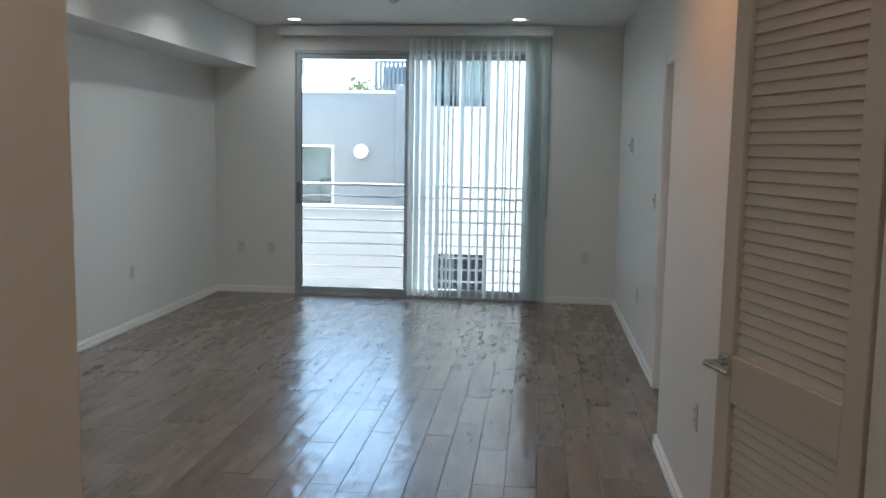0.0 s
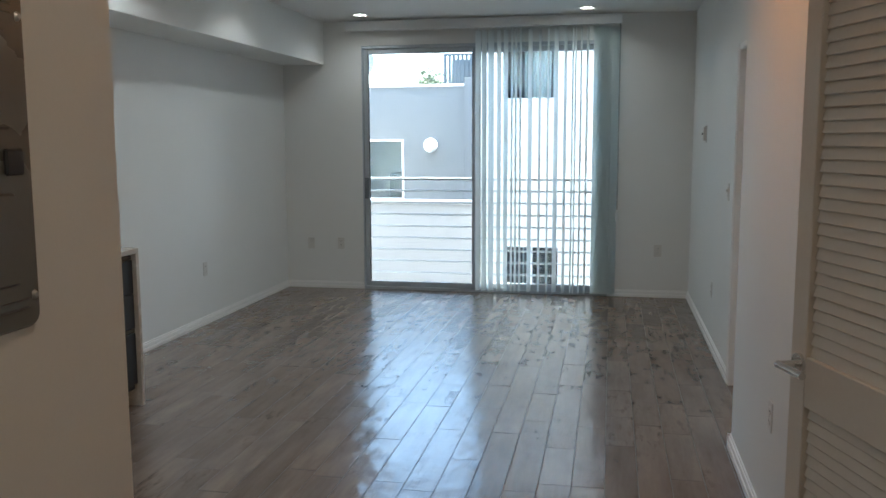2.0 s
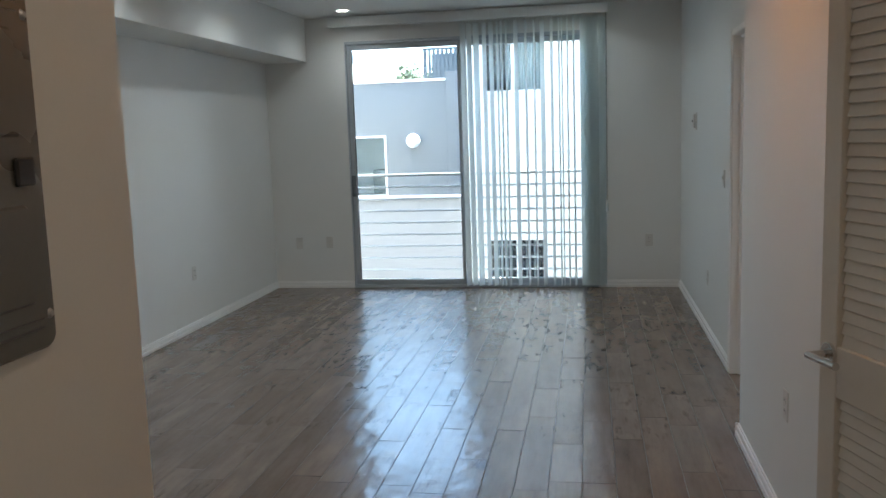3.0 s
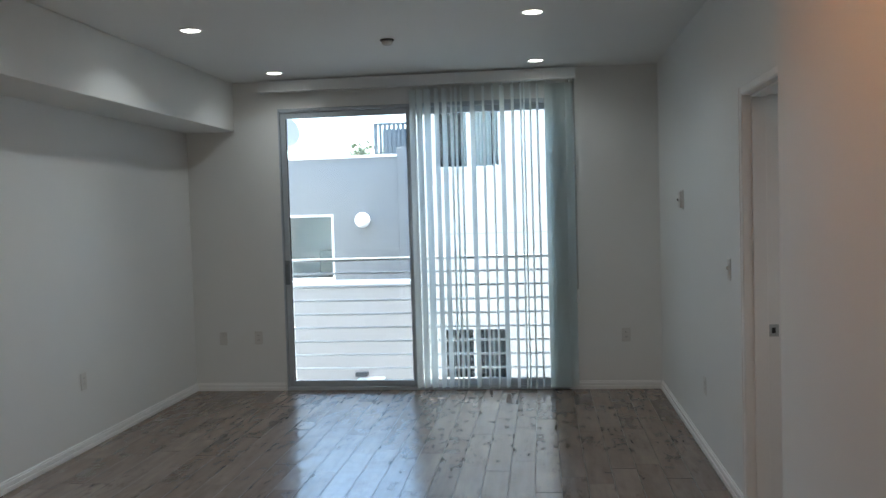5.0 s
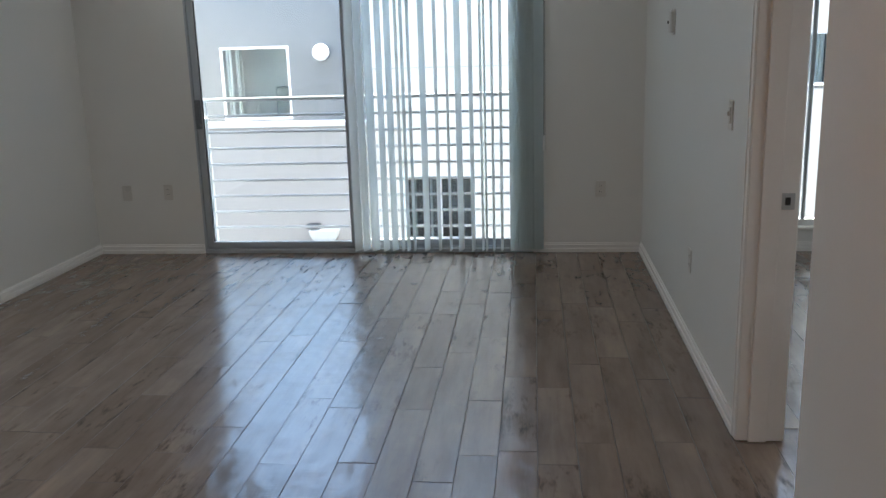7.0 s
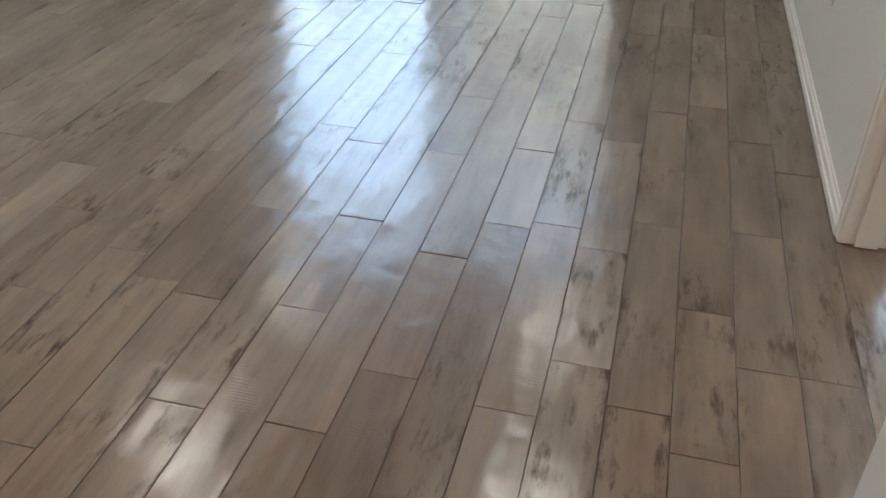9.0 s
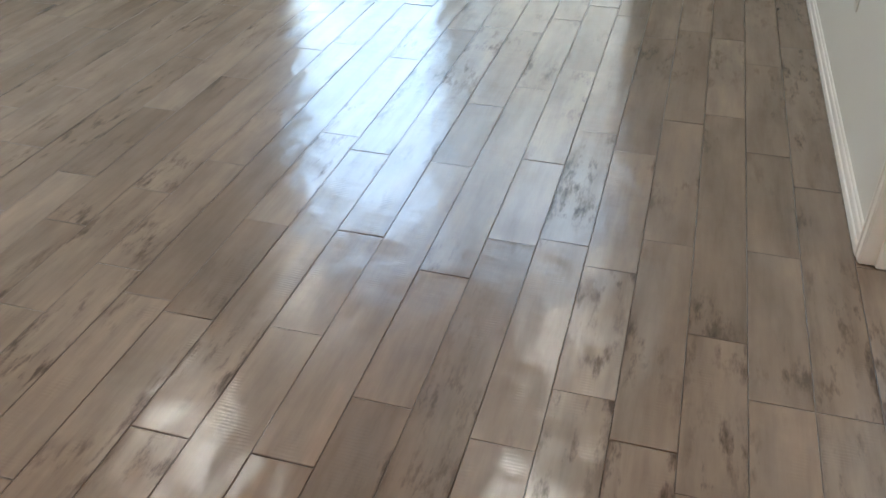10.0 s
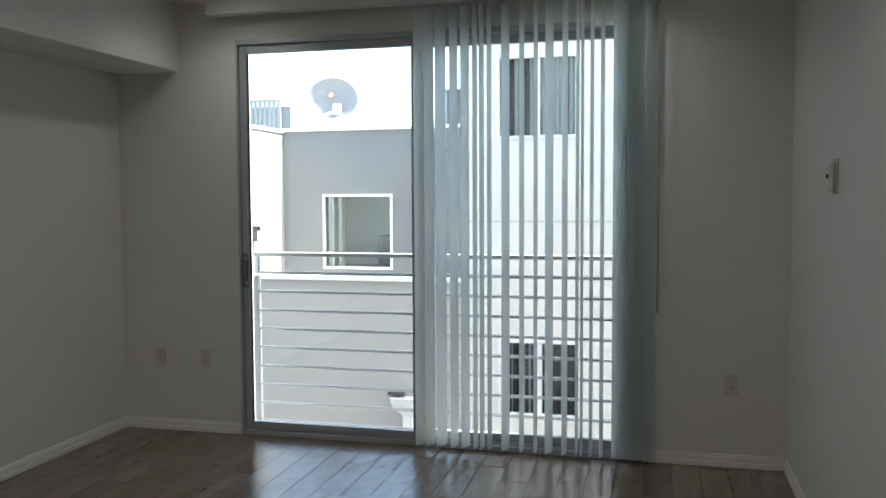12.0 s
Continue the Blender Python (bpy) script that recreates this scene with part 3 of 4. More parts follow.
# ---- wall plates ----
def wall_plate(m, kind, label):
    """Faces +y in its own space, flush with the wall at y = 0."""
    d = thing({"outlet": "outlet", "blank": "blank_plate", "switch": "light_switch"}[kind], label, {"outlet": "outlet", "blank": "wall plate", "switch": "light switch"}[kind], m, group="wall plates")
    part("plate", boxes((-0.035, 0.035, 0.0, 0.0055, -0.057, 0.057), bevel=0.0025), M_PLATE, d)
    if kind == "outlet":
        for z in (-0.02, 0.02):
            s = part("socket", lathe(bmesh.new(), [(0, 0.0075), (0.015, 0.0075), (0.0165, 0.005)], 20, Matrix.Translation((0, 0, z)) @ Matrix.Rotation(radians(-90), 4, "X")), M_PLATE, d)
            for x in (-0.0065, 0.0065):
                part("slot", boxes((x - 0.0014, x + 0.0014, 0.0066, 0.0079, z - 0.002, z + 0.007)), M_SLOT, s)
    if kind == "switch":
        part("rocker", boxes((-0.016, 0.016, 0.005, 0.009, -0.033, 0.033), bevel=0.002), M_PLATE, d)
        part("toggle", boxes((-0.005, 0.005, 0.008, 0.017, -0.002, 0.016), bevel=0.002), M_PLATE, d)
    part("screw", rod(bmesh.new(), (0, 0.005, 0.046 if kind != "outlet" else 0.0), (0, 0.0068, 0.046 if kind != "outlet" else 0.0), 0.0032, seg=10), M_STEEL, d)


wall_plate(pose(0.581, YW, 0.466, 0, 0, 180), "outlet", "white duplex outlet on the wall beside the glass door")
wall_plate(pose(0.262, YW, 0.462, 0, 0, 180), "blank", "white blank wall plate near the corner")
wall_plate(pose(3.739, YW, 0.454, 0, 0, 180), "outlet", "white duplex outlet below the blinds' cord side")
wall_plate(pose(0, 8.132, 0.461, 0, 0, -90), "outlet", "white duplex outlet on the long side wall")
wall_plate(pose(XR, 8.097, 0.417, 0, 0, 90), "outlet", "white duplex outlet low on the wall")
wall_plate(pose(XR, 7.36, 1.178, 0, 0, 90), "switch", "white light switch beside the bedroom doorway")
wall_plate(pose(XH, 4.89, 0.48, 0, 0, 90), "outlet", "white outlet low on the hallway wall")


def thermostat():
    d = thing("thermostat", "small white wall thermostat with a dark lever", "thermostat", pose(XR, 8.84, 1.555, 0, 0, 90))
    part("back_plate", boxes((-0.055, 0.035, 0, 0.008, -0.068, 0.068), bevel=0.003), M_PLATE, d)
    part("body", boxes((-0.05, 0.03, 0.008, 0.026, -0.055, 0.055), bevel=0.005), M_PLATE, d)
    part("lever", boxes((0.006, 0.016, 0.026, 0.034, -0.008, 0.008), bevel=0.002), M_BLACK, d)


thermostat()


# ---- ceiling fixtures ----
def downlight(x, y, tone="white", watts=6.0):
    d = thing("downlight", "round recessed downlight with a white trim, in view or added unseen, switched on", "downlight", pose(x, y, H), group="recessed downlights")
    part("trim_ring", lathe(bmesh.new(), [(0.070, 0.0), (0.069, -0.006), (0.060, -0.009), (0.053, -0.003), (0.053, 0.0)], 32), M_TRIM, d, smooth=True)
    part("diffuser", lathe(bmesh.new(), [(0.0, -0.004), (0.054, -0.004), (0.054, -0.001), (0, -0.001)], 28), M_LED if tone == "white" else M_LEDWARM, d)
    lt = new("downlight_lamp", bpy.data.lights.new("downlight_lamp", "AREA"))
    lt.data.shape, lt.data.size, lt.data.energy = "DISK", 0.10, watts
    lt.data.spread = radians(138 if tone == "white" else 180)
    lt.data.color = {"warm": (1.0, 0.73, 0.53), "amber": (1.0, 0.38, 0.11), "white": (0.98, 0.98, 0.98)}[tone]
    lt.parent = d
    lt.matrix_basis = pose(0, 0, -0.012)
    return d


for x, y in ((0.95, 9.55), (3.045, 9.55), (0.955, 7.87), (3.04, 7.88)):
    downlight(x, y, "white", LIVING_WATTS * (0.65 if y > 9 else 1.15))
downlight(3.30, 4.85, "amber", HALL_WATTS * 0.95)
for x, y in ((3.17, 2.2), (3.17, 0.4)):
    downlight(x, y, "warm", HALL_WATTS * 0.40)
# bedroom fill: unseen downlights added to brighten the room behind the doorway
for x, y in ((5.2, 8.2), (6.8, 8.2), (5.2, 6.2)):
    downlight(x, y, "white", LIVING_WATTS * 1.8)
# two more unseen downlights, added as fill for the left wall
for x, y in ((0.955, 6.19), (1.35, 4.5)):
    downlight(x, y, "white", LIVING_WATTS * 1.6)


def smoke_detector():
    d = thing("smoke_detector", "small grey dome detector on a dark ceiling ring", "smoke detector", pose(2.066, 8.48, H))
    part("base", lathe(bmesh.new(), [(0, 0), (0.047, 0), (0.048, -0.005), (0.044, -0.009), (0, -0.009)], 32), M_SLOT, d, "dark base ring", smooth=True)
    part("cover", lathe(bmesh.new(), [(0.037, -0.009), (0.038, -0.016), (0.033, -0.029), (0.02, -0.037), (0, -0.039)], 32), M_PLATE, d, smooth=True)
    part("vent", lathe(bmesh.new(), [(0.0385, -0.012), (0.0387, -0.015)], 32), M_SLOT, d)


smoke_detector()


# ---- kitchen run ----
CX, CY = 0.665, 6.0


def kitchen():
    top = thing("countertop", "beige quartz countertop with a waterfall end", "countertop")
    part("slab", boxes((0.002, CX, YL + 0.002, CY, 0.885, 0.915), bevel=0.003), M_STONE, top)
    part("waterfall_end", boxes((0.002, CX, CY - 0.03, CY, 0.0, 0.885), bevel=0.003), M_STONE, top)

    def drawers(y0, y1):
        c = thing("base_cabinet", "dark navy base cabinet with three drawers", "cabinet", group="kitchen base cabinets")
        part("carcass", boxes((0.01, CX - 0.045, y0, y1, 0.10, 0.884)), M_CAB, c)
        part("toe_kick", boxes((0.05, CX - 0.10, y0, y1, 0.0, 0.10)), M_STONE, c)
        for z0, z1, pull in ((0.135, 0.43, True), (0.46, 0.654, False), (0.658, 0.85, True)):
            f = part("drawer_front", boxes((CX - 0.044, CX - 0.022, y0 + 0.003, y1 - 0.003, z0, z1), bevel=0.002), M_CAB, c)
            if pull:
                part("channel_pull", boxes((CX - 0.044, CX - 0.026, y0 + 0.003, y1 - 0.003, z1 + 0.004, z1 + 0.026), bevel=0.003), M_PANEL, f, "dark channel pull")

    drawers(5.60, CY - 0.032)
    drawers(4.0, 4.80)
    drawers(YL + 0.01, 3.99)
    r = thing("oven_range", "stainless steel oven range set into the counter run", "oven")
    part("body", boxes((0.02, CX - 0.02, 4.82, 5.585, 0.06, 0.884)), M_STEEL, r)
    part("oven_door", boxes((CX - 0.02, CX + 0.01, 4.83, 5.575, 0.20, 0.74), bevel=0.005), M_STEEL, r)
    part("door_glass", boxes((CX + 0.01, CX + 0.013, 4.93, 5.475, 0.30, 0.62)), M_BLACK, r)
    part("control_strip", boxes((CX - 0.02, CX + 0.012, 4.83, 5.575, 0.76, 0.875), bevel=0.005), M_STEEL, r)
    part("handle", rod(rod(rod(bmesh.new(), (CX + 0.05, 4.88, 0.70), (CX + 0.05, 5.53, 0.70), 0.011), (CX + 0.01, 4.93, 0.70), (CX + 0.05, 4.93, 0.70), 0.008), (CX + 0.01, 5.48, 0.70), (CX + 0.05, 5.48, 0.70), 0.008), M_CHROME, r, smooth=True)
    part("drawer", boxes((CX - 0.02, CX + 0.008, 4.83, 5.575, 0.07, 0.19), bevel=0.004), M_STEEL, r)
    ck = thing("cooktop", "black glass cooktop lying on the counter", "cooktop")
    part("glass_top", boxes((0.06, CX - 0.03, 4.85, 5.56, 0.915, 0.922), bevel=0.002), M_BLACK, ck)


kitchen()


# ---- outside ----
GZ = -6.2
structure("ground", boxes((-400, 400, 10.18, 700, GZ - 0.3, GZ), (-400, 400, -400, 10.18, GZ - 0.3, GZ)), M_GROUND, "dark asphalt ground far below the balcony", "ground")
structure("wall_outer", boxes((-9, -0.2, 9.9, 10.18, GZ, 6.5), (8.2, 16, 9.9, 10.18, GZ, 6.5), (-0.2, 8.2, 9.9, 10.18, GZ, -0.2), (-0.2, 8.2, 9.9, 10.18, H + 0.15, 6.5)), M_STUCCOWHITE, "white stucco outer wall of the apartment building", "wall")
WY, WB_TOP = 13.68, 3.8
UW = (1.758, 2.572, 2.05, 2.872)
LW = (1.772, 2.605, -0.745, 0.035)


def pane_window(parent, x0, x1, z0, z1, y, frame=0.032, mull=True, curtain=(), depth=0.12, room=None):
    """A white window in a wall's hole that starts at y and is depth deep."""
    w = part("window", boxes((x0, x0 + frame, y - 0.012, y + 0.05, z0, z1), (x1 - frame, x1, y - 0.012, y + 0.05, z0, z1), (x0 + frame, x1 - frame, y - 0.012, y + 0.05, z0, z0 + frame), (x0 + frame, x1 - frame, y - 0.012, y + 0.05, z1 - frame, z1), bevel=0.003), M_WFRAME, parent)
    xm = (x0 + x1) / 2
    spans = [(x0 + frame, xm - 0.026), (xm + 0.026, x1 - frame)] if mull else [(x0 + frame, x1 - frame)]
    if mull:
        part("mullion", boxes((xm - 0.028, xm + 0.028, y - 0.006, y + 0.05, z0 + frame, z1 - frame), bevel=0.002), M_WFRAME, w)
    for a, b in spans:
        pane = part("pane", boxes((a, b, y + 0.02, y + 0.026, z0 + frame, z1 - frame)), M_GLASS, w, "window glass")
        pane.visible_shadow = False
    # box behind the panes; by default its darkness is painted, not lack of light
    part("room_behind", boxes((x0, x1, y + depth + 0.5, y + depth + 0.52, z0, z1), (x0 - 0.02, x0, y + 0.06, y + depth + 0.52, z0, z1), (x1, x1 + 0.02, y + 0.06, y + depth + 0.52, z0, z1), (x0, x1, y + 0.06, y + depth + 0.52, z0 - 0.02, z0), (x0, x1, y + 0.06, y + depth + 0.52, z1, z1 + 0.02)), room or M_ROOMSHADE, w, "dim interior")
    for a, b in curtain:
        bm = bmesh.new()
        k = max(4, int((b - a) / 0.012))
        lo = [bm.verts.new((a + (b - a) * i / k, y + 0.05 + 0.014 * math.sin(i * 1.7), z0)) for i in range(k + 1)]
        hi = [bm.verts.new((v.co.x, v.co.y, z1)) for v in lo]
        for i in range(k):
            bm.faces.new((lo[i], lo[i + 1], hi[i + 1], hi[i]))
        fs = bm.faces[:]
        g = bmesh.ops.extrude_face_region(bm, geom=fs)
        bmesh.ops.translate(bm, vec=(0, 0.004, 0), verts=[e for e in g["geom"] if isinstance(e, bmesh.types.BMVert)])
        part("curtain", bm, M_CURTAIN, w, "pale curtain", smooth=True)
    return w


def white_building():
    d = thing("white_building", "white stucco apartment building across the gap, with sliding windows", "building")
    X0, X1 = 1.43, 15.0
    far = [(4.2, 5.1, UW[2], UW[3]), (4.2, 5.1, LW[2], LW[3])]
    mid = (5.95, 6.85, 0.93, 1.50)
    part("lower_wall", wall_along_x(X0, X1, GZ, 1.222, WY, 0.16, [LW, far[1], mid]), M_STUCCOWHITE, d)
    part("upper_wall", wall_along_x(X0, X1, 1.234, WB_TOP, WY, 0.16, [UW, far[0], mid]), M_STUCCOWHITE, d)
    part("joint_backing", boxes((X0 + 0.01, mid[0], WY + 0.012, WY + 0.02, 1.20, 1.25), (mid[1], X1, WY + 0.012, WY + 0.02, 1.20, 1.25)), M_ROOF, d)
    part("side_wall", boxes((X0, X0 + 0.16, WY + 0.16, 22.0, GZ, WB_TOP)), M_STUCCOWHITE, d)
    part("roof", boxes((X0 + 0.16, X1, WY + 0.16, 22.0, WB_TOP - 0.3, WB_TOP - 0.15)), M_ROOF, d)
    part("coping", boxes((X0 - 0.03, X1, WY - 0.03, WY + 0.2, WB_TOP, WB_TOP + 0.06)), M_WFRAME, d)
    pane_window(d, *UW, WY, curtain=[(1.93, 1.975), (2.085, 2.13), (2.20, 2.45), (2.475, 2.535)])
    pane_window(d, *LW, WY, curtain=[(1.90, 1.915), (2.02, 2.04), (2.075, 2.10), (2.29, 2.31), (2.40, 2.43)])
    for h in far:
        pane_window(d, *h, WY, curtain=[(4.25, 4.4)])
    pane_window(d, *mid, WY, curtain=[(6.0, 6.36), (6.44, 6.8)])


white_building()


def grey_building():
    d = thing("grey_building", "blue-grey stucco building with a walled terrace and a white framed window", "building")
    gy, top = 17.68, 2.5
    ow = (-1.735, -0.60, 0.365, 1.525)
    part("wall", wall_along_x(-2.385, 1.43, -0.9, top, gy, 0.16, [ow]), M_GREYST, d)
    part("pilaster", boxes((0.575, 1.43, gy - 0.05, gy, -0.9, 2.66), bevel=0.004), M_GREYST, d)
    part("coping", boxes((-2.385, 0.575, gy - 0.035, gy + 0.2, top, top + 0.045), bevel=0.004), M_WFRAME, d)
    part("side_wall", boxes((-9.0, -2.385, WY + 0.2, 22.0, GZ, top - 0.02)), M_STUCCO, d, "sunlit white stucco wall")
    part("side_coping", boxes((-2.63, -2.36, WY + 0.2, 22.0, top - 0.02, top + 0.03), bevel=0.004), M_WFRAME, d)
    part("roof", boxes((-2.385, 1.43, gy + 0.16, 22.0, top - 0.25, top - 0.1)), M_ROOF, d)
    part("terrace", boxes((-2.385, 1.43, WY + 0.2, gy, -0.6, -0.45)), M_ROOF, d)
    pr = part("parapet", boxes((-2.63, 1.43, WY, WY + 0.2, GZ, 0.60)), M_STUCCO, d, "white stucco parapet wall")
    part("parapet_coping", boxes((-2.66, 1.428, WY - 0.035, WY + 0.235, 0.60, 0.652), bevel=0.006), M_WFRAME, pr)
    pane_window(d, *ow, gy, frame=0.04, mull=False, curtain=[(-1.66, -1.56), (-1.50, -1.44), (-1.41, -1.39)], depth=0.5, room=M_CURTAIN)
    part("sideboard", boxes((-1.02, -0.66, gy + 0.55, gy + 0.95, 0.4, 0.86), bevel=0.01), M_SCREEN, d, "dark furniture behind the window")
    lamp = part("wall_lamp", lathe(bmesh.new(), [(0, 0), (0.07, 0), (0.07, 0.03), (0, 0.03)], 24, Matrix.Translation((-0.055, gy, 1.408)) @ Matrix.Rotation(radians(90), 4, "X")), M_RAIL, d)
    g = bmesh.new()
    bmesh.ops.create_uvsphere(g, u_segments=24, v_segments=16, radius=0.133, matrix=Matrix.Translation((-0.055, gy - 0.12, 1.408)))
    part("globe", g, M_GLOBE, lamp, "white opal glass globe", smooth=True)


grey_building()


def scupper_box():
    d = thing("scupper_box", "white sheet-metal rain scupper box on the stucco wall", "rain scupper")
    bm = bmesh.new()
    rings = []
    for z, a, b in ((-0.60, 0.17, 0.16), (-0.68, 0.15, 0.14), (-0.80, 0.05, 0.08), (-1.6, 0.05, 0.08)):
        rings.append([bm.verts.new((0.83 + sx * a, WY - (b if sy else 0.002), z)) for sx, sy in ((-1, 0), (1, 0), (1, 1), (-1, 1))])
    for p, q in zip(rings, rings[1:]):
        for i in range(4):
            bm.faces.new((p[i], p[(i + 1) % 4], q[(i + 1) % 4], q[i]))
    bm.faces.new(rings[0])
    bm.faces.new(rings[-1][::-1])
    part("funnel", bm, M_WFRAME, d)
    part("spout", boxes((0.62, 0.78, WY - 0.10, WY, -0.58, -0.53), bevel=0.004), M_ALUDARK, d, "dark metal spout")


scupper_box()


def wall_lantern():
    d = thing("wall_lantern", "small dark wall lantern on the sunlit white wall", "wall lantern", pose(-2.384, 16.6, 0.95))
    part("housing", boxes((0.0, 0.09, -0.06, 0.06, -0.10, 0.10), bevel=0.006), M_ALUDARK, d)
    part("lens", boxes((0.09, 0.10, -0.045, 0.045, -0.08, 0.04), bevel=0.003), M_GLOBE, d, "frosted lens")
    part("cap", boxes((0.0, 0.11, -0.07, 0.07, 0.10, 0.115), bevel=0.003), M_ALUDARK, d)


wall_lantern()


def roof_screen(x0, x1, y, z0, z1, metal, label):
    d = thing("roof_screen", label, "roof screen", group="roof screens")
    part("top_rail", boxes((x0, x1, y - 0.03, y + 0.03, z1 - 0.04, z1)), metal, d)
    part("bottom_rail", boxes((x0, x1, y - 0.03, y + 0.03, z0 + 0.05, z0 + 0.09)), metal, d)
    k = int((x1 - x0) / 0.085)
    sl = finish(boxes((-0.027, 0.027, -0.012, 0.012, z0 + 0.09, z1 - 0.04)), "slat", metal)
    for i in range(k):
        s = new("slat", sl)
        s.parent = d
        s.location = (x0 + (i + 0.5) * (x1 - x0) / k, y, 0)
    part("backing", boxes((x0 + 0.1, x1, y + 0.4, y + 0.9, z0, z1 - 0.08)), metal, d, "grey equipment box")
    for x in (x0 + 0.03, x1 - 0.03):
        part("post", boxes((x - 0.025, x + 0.025, y - 0.025, y + 0.025, z0, z1)), metal, d)


roof_screen(-0.08, 1.40, 19.0, 2.4, 3.23, M_SCREENDARK, "dark blue-grey slatted equipment screen on the roof")
roof_screen(-5.6, -3.02, 19.0, 2.48, 3.17, M_SCREEN, "pale grey-green slatted metal screen on the roof")


def satellite_dish():
    c = Vector((-1.645, 18.0, 2.99))
    d = thing("satellite_dish", "grey oval satellite dish on a short roof mast", "satellite dish")
    bm = bmesh.new()
    m = Matrix.Translation(c) @ Euler((radians(80), radians(10), radians(-4))).to_matrix().to_4x4() @ Matrix.Diagonal((1.22, 0.98, 1.1, 1))
    lathe(bm, [(0, 0.0), (0.15, 0.012), (0.27, 0.04), (0.355, 0.075), (0.358, 0.082), (0.27, 0.047), (0.15, 0.019), (0, 0.007)], 36, m)
    rf = part("reflector", bm, M_DISH, d, smooth=True)
    part("badge", rod(bmesh.new(), c + Vector((-0.03, -0.055, 0.09)), c + Vector((-0.03, -0.045, 0.088)), 0.045, seg=16), M_RUST, rf, "faded red badge")
    part("bracket", boxes((c.x + 0.01, c.x + 0.15, c.y - 0.1, c.y - 0.06, c.z - 0.22, c.z - 0.06), bevel=0.01), M_WFRAME, d)
    part("feed_arm", rod(bmesh.new(), c + Vector((0.08, -0.05, -0.16)), c + Vector((0.05, -0.5, -0.25)), 0.014), M_WFRAME, d)
    part("mast", rod(bmesh.new(), c + Vector((0.08, -0.05, -0.60)), c + Vector((0.08, -0.05, -0.12)), 0.024), M_RAIL, d)


satellite_dish()


def tree(x, y, z0, h, spread, seed):
    rng = random.Random(seed)
    d = thing("tree", "distant green tree rising behind the roofs", "tree", group="trees behind the roofs")
    bm = bmesh.new()
    rod(bm, (x, y, z0), (x, y, z0 + h * 0.6), 0.16, 0.10, 10)
    tips = []
    for i in range(9):
        a = rng.uniform(0, 6.28)
        s = Vector((x, y, z0 + h * rng.uniform(0.45, 0.6)))
        e = s + Vector((math.cos(a) * spread * rng.uniform(0.4, 0.9), math.sin(a) * spread * rng.uniform(0.4, 0.9), h * rng.uniform(0.12, 0.38)))
        rod(bm, s, e, 0.06, 0.02, 6)
        tips.append(e)
    part("trunk", bm, M_BARK, d)
    vs, fs = [], []
    for e in tips:
        for _ in range(160):
            p = e + Vector((rng.gauss(0, 0.38), rng.gauss(0, 0.38), rng.gauss(0, 0.3)))
            q = Euler((rng.uniform(0, 6.28), rng.uniform(0, 6.28), rng.uniform(0, 6.28))).to_matrix()
            L = rng.uniform(0.06, 0.14)
            i = len(vs)
            vs += [p + q @ Vector(v) * L for v in ((-1, 0, 0), (0, -0.45, 0.1), (1, 0, 0), (0, 0.45, 0.1))]
            fs.append((i, i + 1, i + 2, i + 3))
    me = bpy.data.meshes.new("crown")
    me.from_pydata(vs, [], fs)
    me.materials.append(M_LEAF)
    cr = new("crown", me)
    cr.parent = d


tree(-5.3, 40, GZ, 10.9, 1.3, 3)
tree(-4.3, 41, GZ, 11.9, 1.1, 5)


# ---- floor planks ----
JOINTS = {-2: (6.35, 7.39), -1: (6.97,), 0: (6.03, 6.55, 7.86), 1: (6.95, 7.77), 2: (6.26, 6.77, 7.48), 3: (6.87, 7.6), 4: (6.83, 7.33, 8.14), 5: (6.11, 6.625, 7.91), 6: (5.89, 7.23, 7.71), 7: (6.75, 8.53), 8: (5.89, 7.235, 8.46), 9: (6.73, 7.33, 8.06), 10: (6.31, 8.73), 11: (7.03, 8.15), 12: (6.80,), 13: (7.685,), 14: (6.83, 7.34, 8.68), 16: (6.95, 8.47)}


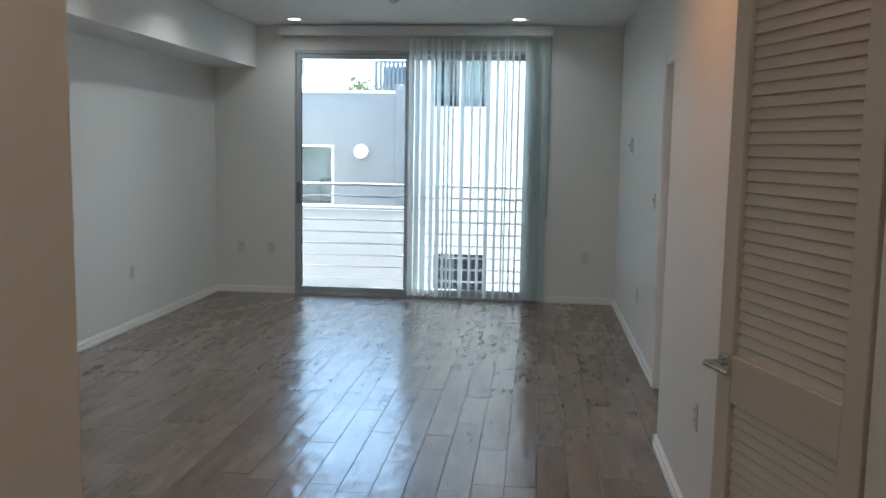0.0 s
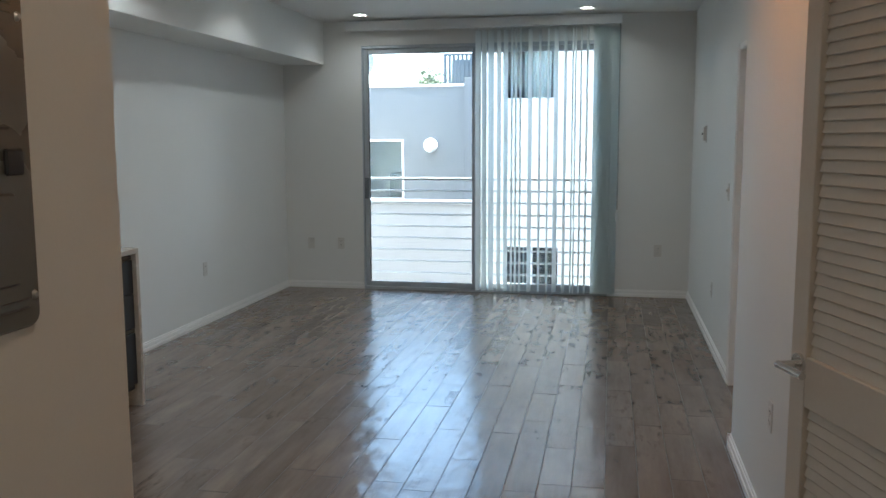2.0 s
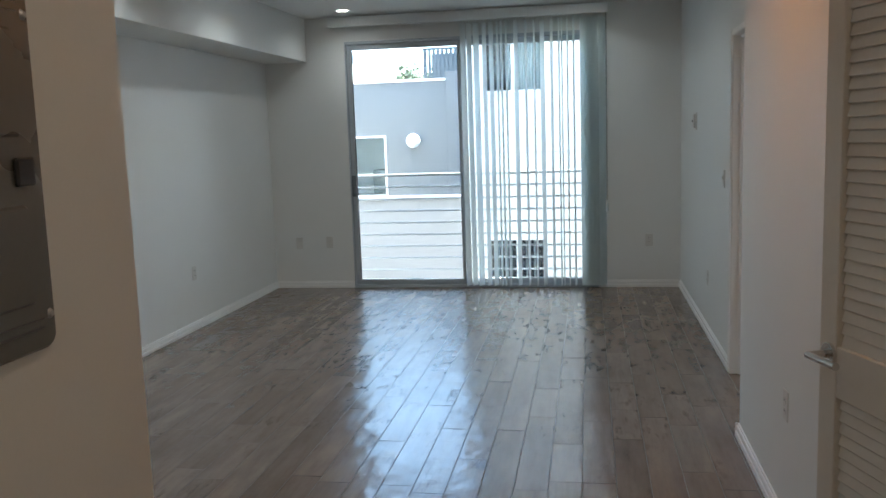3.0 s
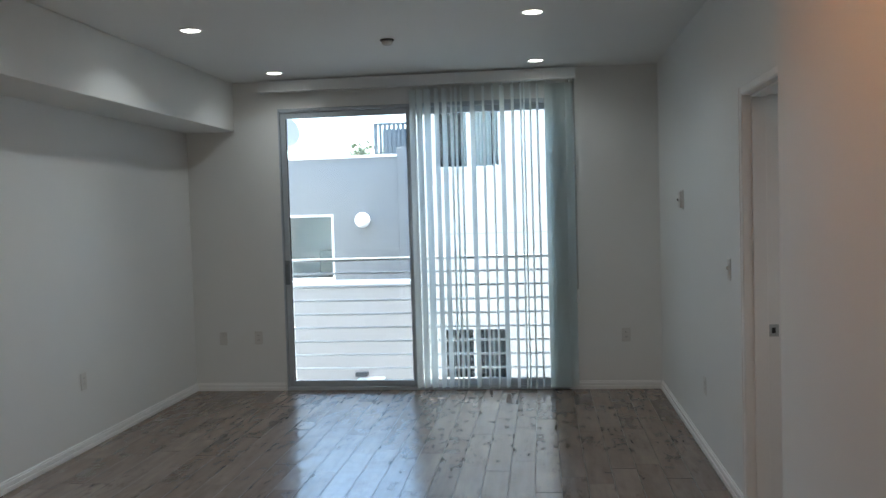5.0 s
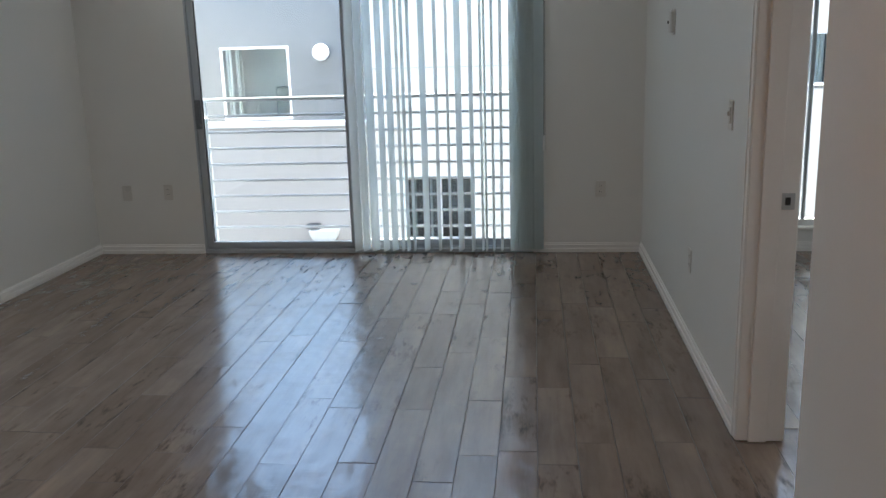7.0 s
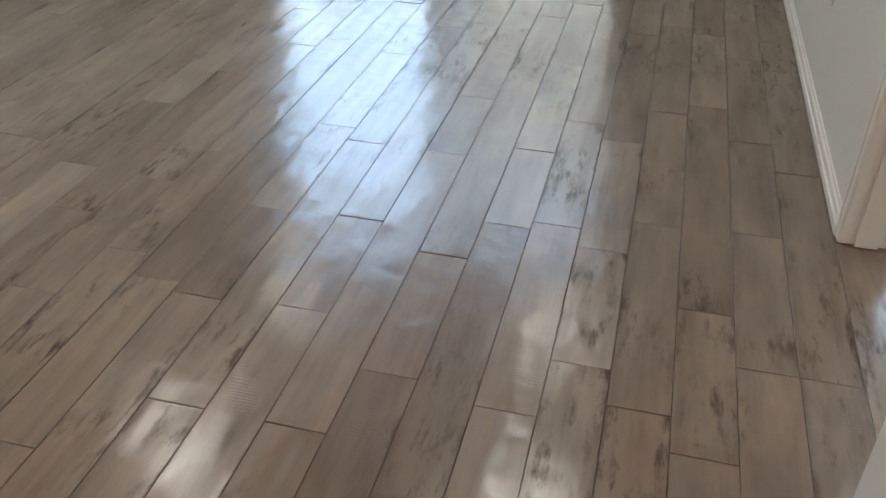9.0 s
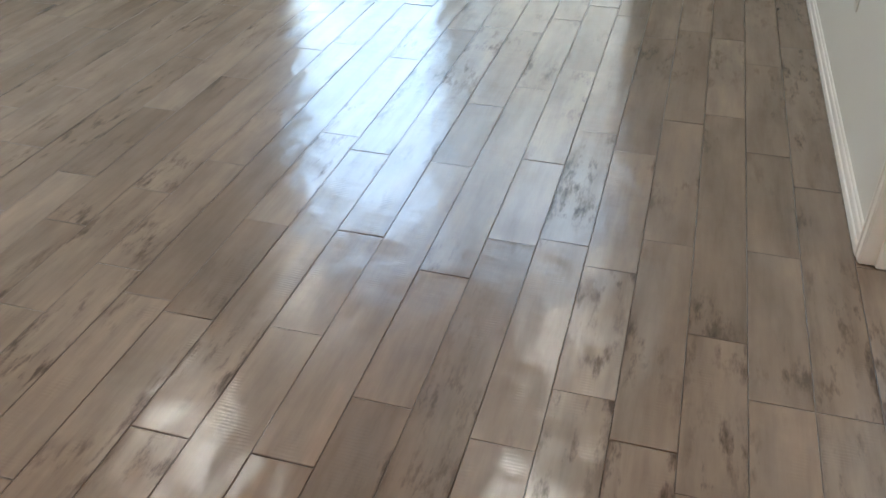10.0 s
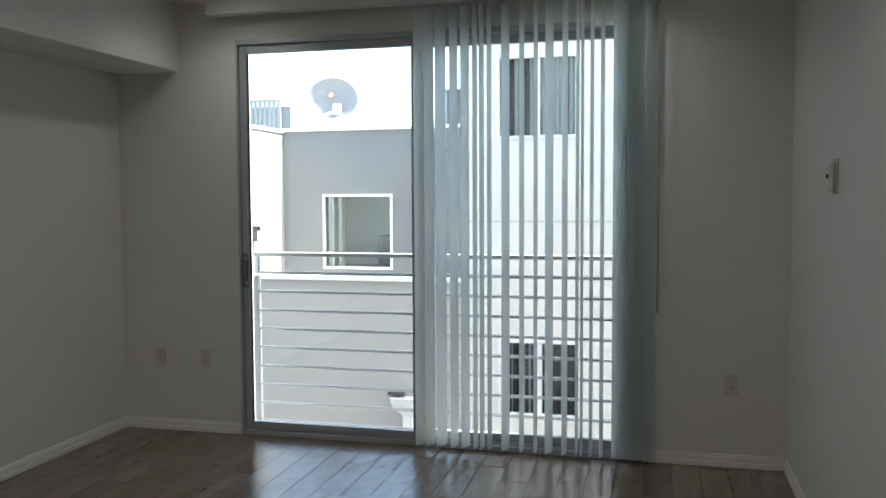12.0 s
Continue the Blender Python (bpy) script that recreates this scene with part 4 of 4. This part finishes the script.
def plank_mesh():
    """One plank, 1 m long from y = 0, eased edges, top at z = 0."""
    g, e, t = 0.0004, 0.0013, 0.013
    x1 = PW - g
    out = [(g, 0.0006), (x1, 0.0006), (x1, 0.9994), (g, 0.9994)]
    inn = [(g + e, 0.0026), (x1 - e, 0.0026), (x1 - e, 0.9974), (g + e, 0.9974)]
    vs = [(*p, -t) for p in out] + [(*p, -0.0011) for p in out] + [(*p, 0.0) for p in inn]
    fs = [(8, 9, 10, 11)]
    for i in range(4):
        j = (i + 1) % 4
        fs += [(i, j, 4 + j, 4 + i), (4 + i, 4 + j, 8 + j, 8 + i)]
    me = bpy.data.meshes.new("plank")
    me.from_pydata(vs, [], fs)
    me.materials.append(M_PLANK)
    me.materials.append(M_JOINT)
    for i, f in enumerate(me.polygons):
        f.material_index = min(i, 1)
    return me, vs, fs


def floor_planks():
    fl = thing("floor", "hand-scraped grey-brown hardwood plank floor with a satin sheen", "floor", kind="structure")
    me, vs, fs = plank_mesh()
    rng = random.Random(11)
    near, rest = [], []
    for k in range(-30, 26):
        x = X_EDGE - PW * (k + 1)
        y_lo = -0.9 if x < 4.15 else 4.4
        ys = list(JOINTS.get(k, ()))
        if not ys:
            ys = [rng.uniform(5.6, 6.6)]
        while ys[0] > y_lo:
            ys.insert(0, ys[0] - rng.choice((0.46, 0.62, 0.81, 0.96, 1.12, 1.25)))
        while ys[-1] < 10.03:
            ys.append(ys[-1] + rng.choice((0.46, 0.62, 0.81, 0.96, 1.12, 1.25)))
        for a, b in zip(ys, ys[1:]):
            a, b = max(a, y_lo), min(b, 10.03)
            if b - a < 0.02:
                continue
            (near if x < 4.2 and b > 3.6 and x > -0.1 else rest).append((x, a, b, rng.uniform(-0.0006, 0.0006)))
    for x, a, b, dz in near:
        p = new("plank", me)
        p.parent = fl
        p.location, p.scale = (x, a, dz), (1, b - a, 1)
        p.rotation_euler = (0, rng.uniform(-0.007, 0.007), 0)
    av, af = [], []
    for x, a, b, dz in rest:
        i = len(av)
        av += [(x + v[0], a + v[1] * (b - a), v[2] + dz) for v in vs]
        af += [tuple(i + q for q in f) for f in fs]
    om = bpy.data.meshes.new("further_planks")
    om.from_pydata(av, [], af)
    om.materials.append(M_PLANK)
    om.materials.append(M_JOINT)
    for i, f in enumerate(om.polygons):
        f.material_index = min(i % len(fs), 1)
    o = new("further_planks", om)
    o.parent = fl
    tagged(o, kind="stuff")


floor_planks()
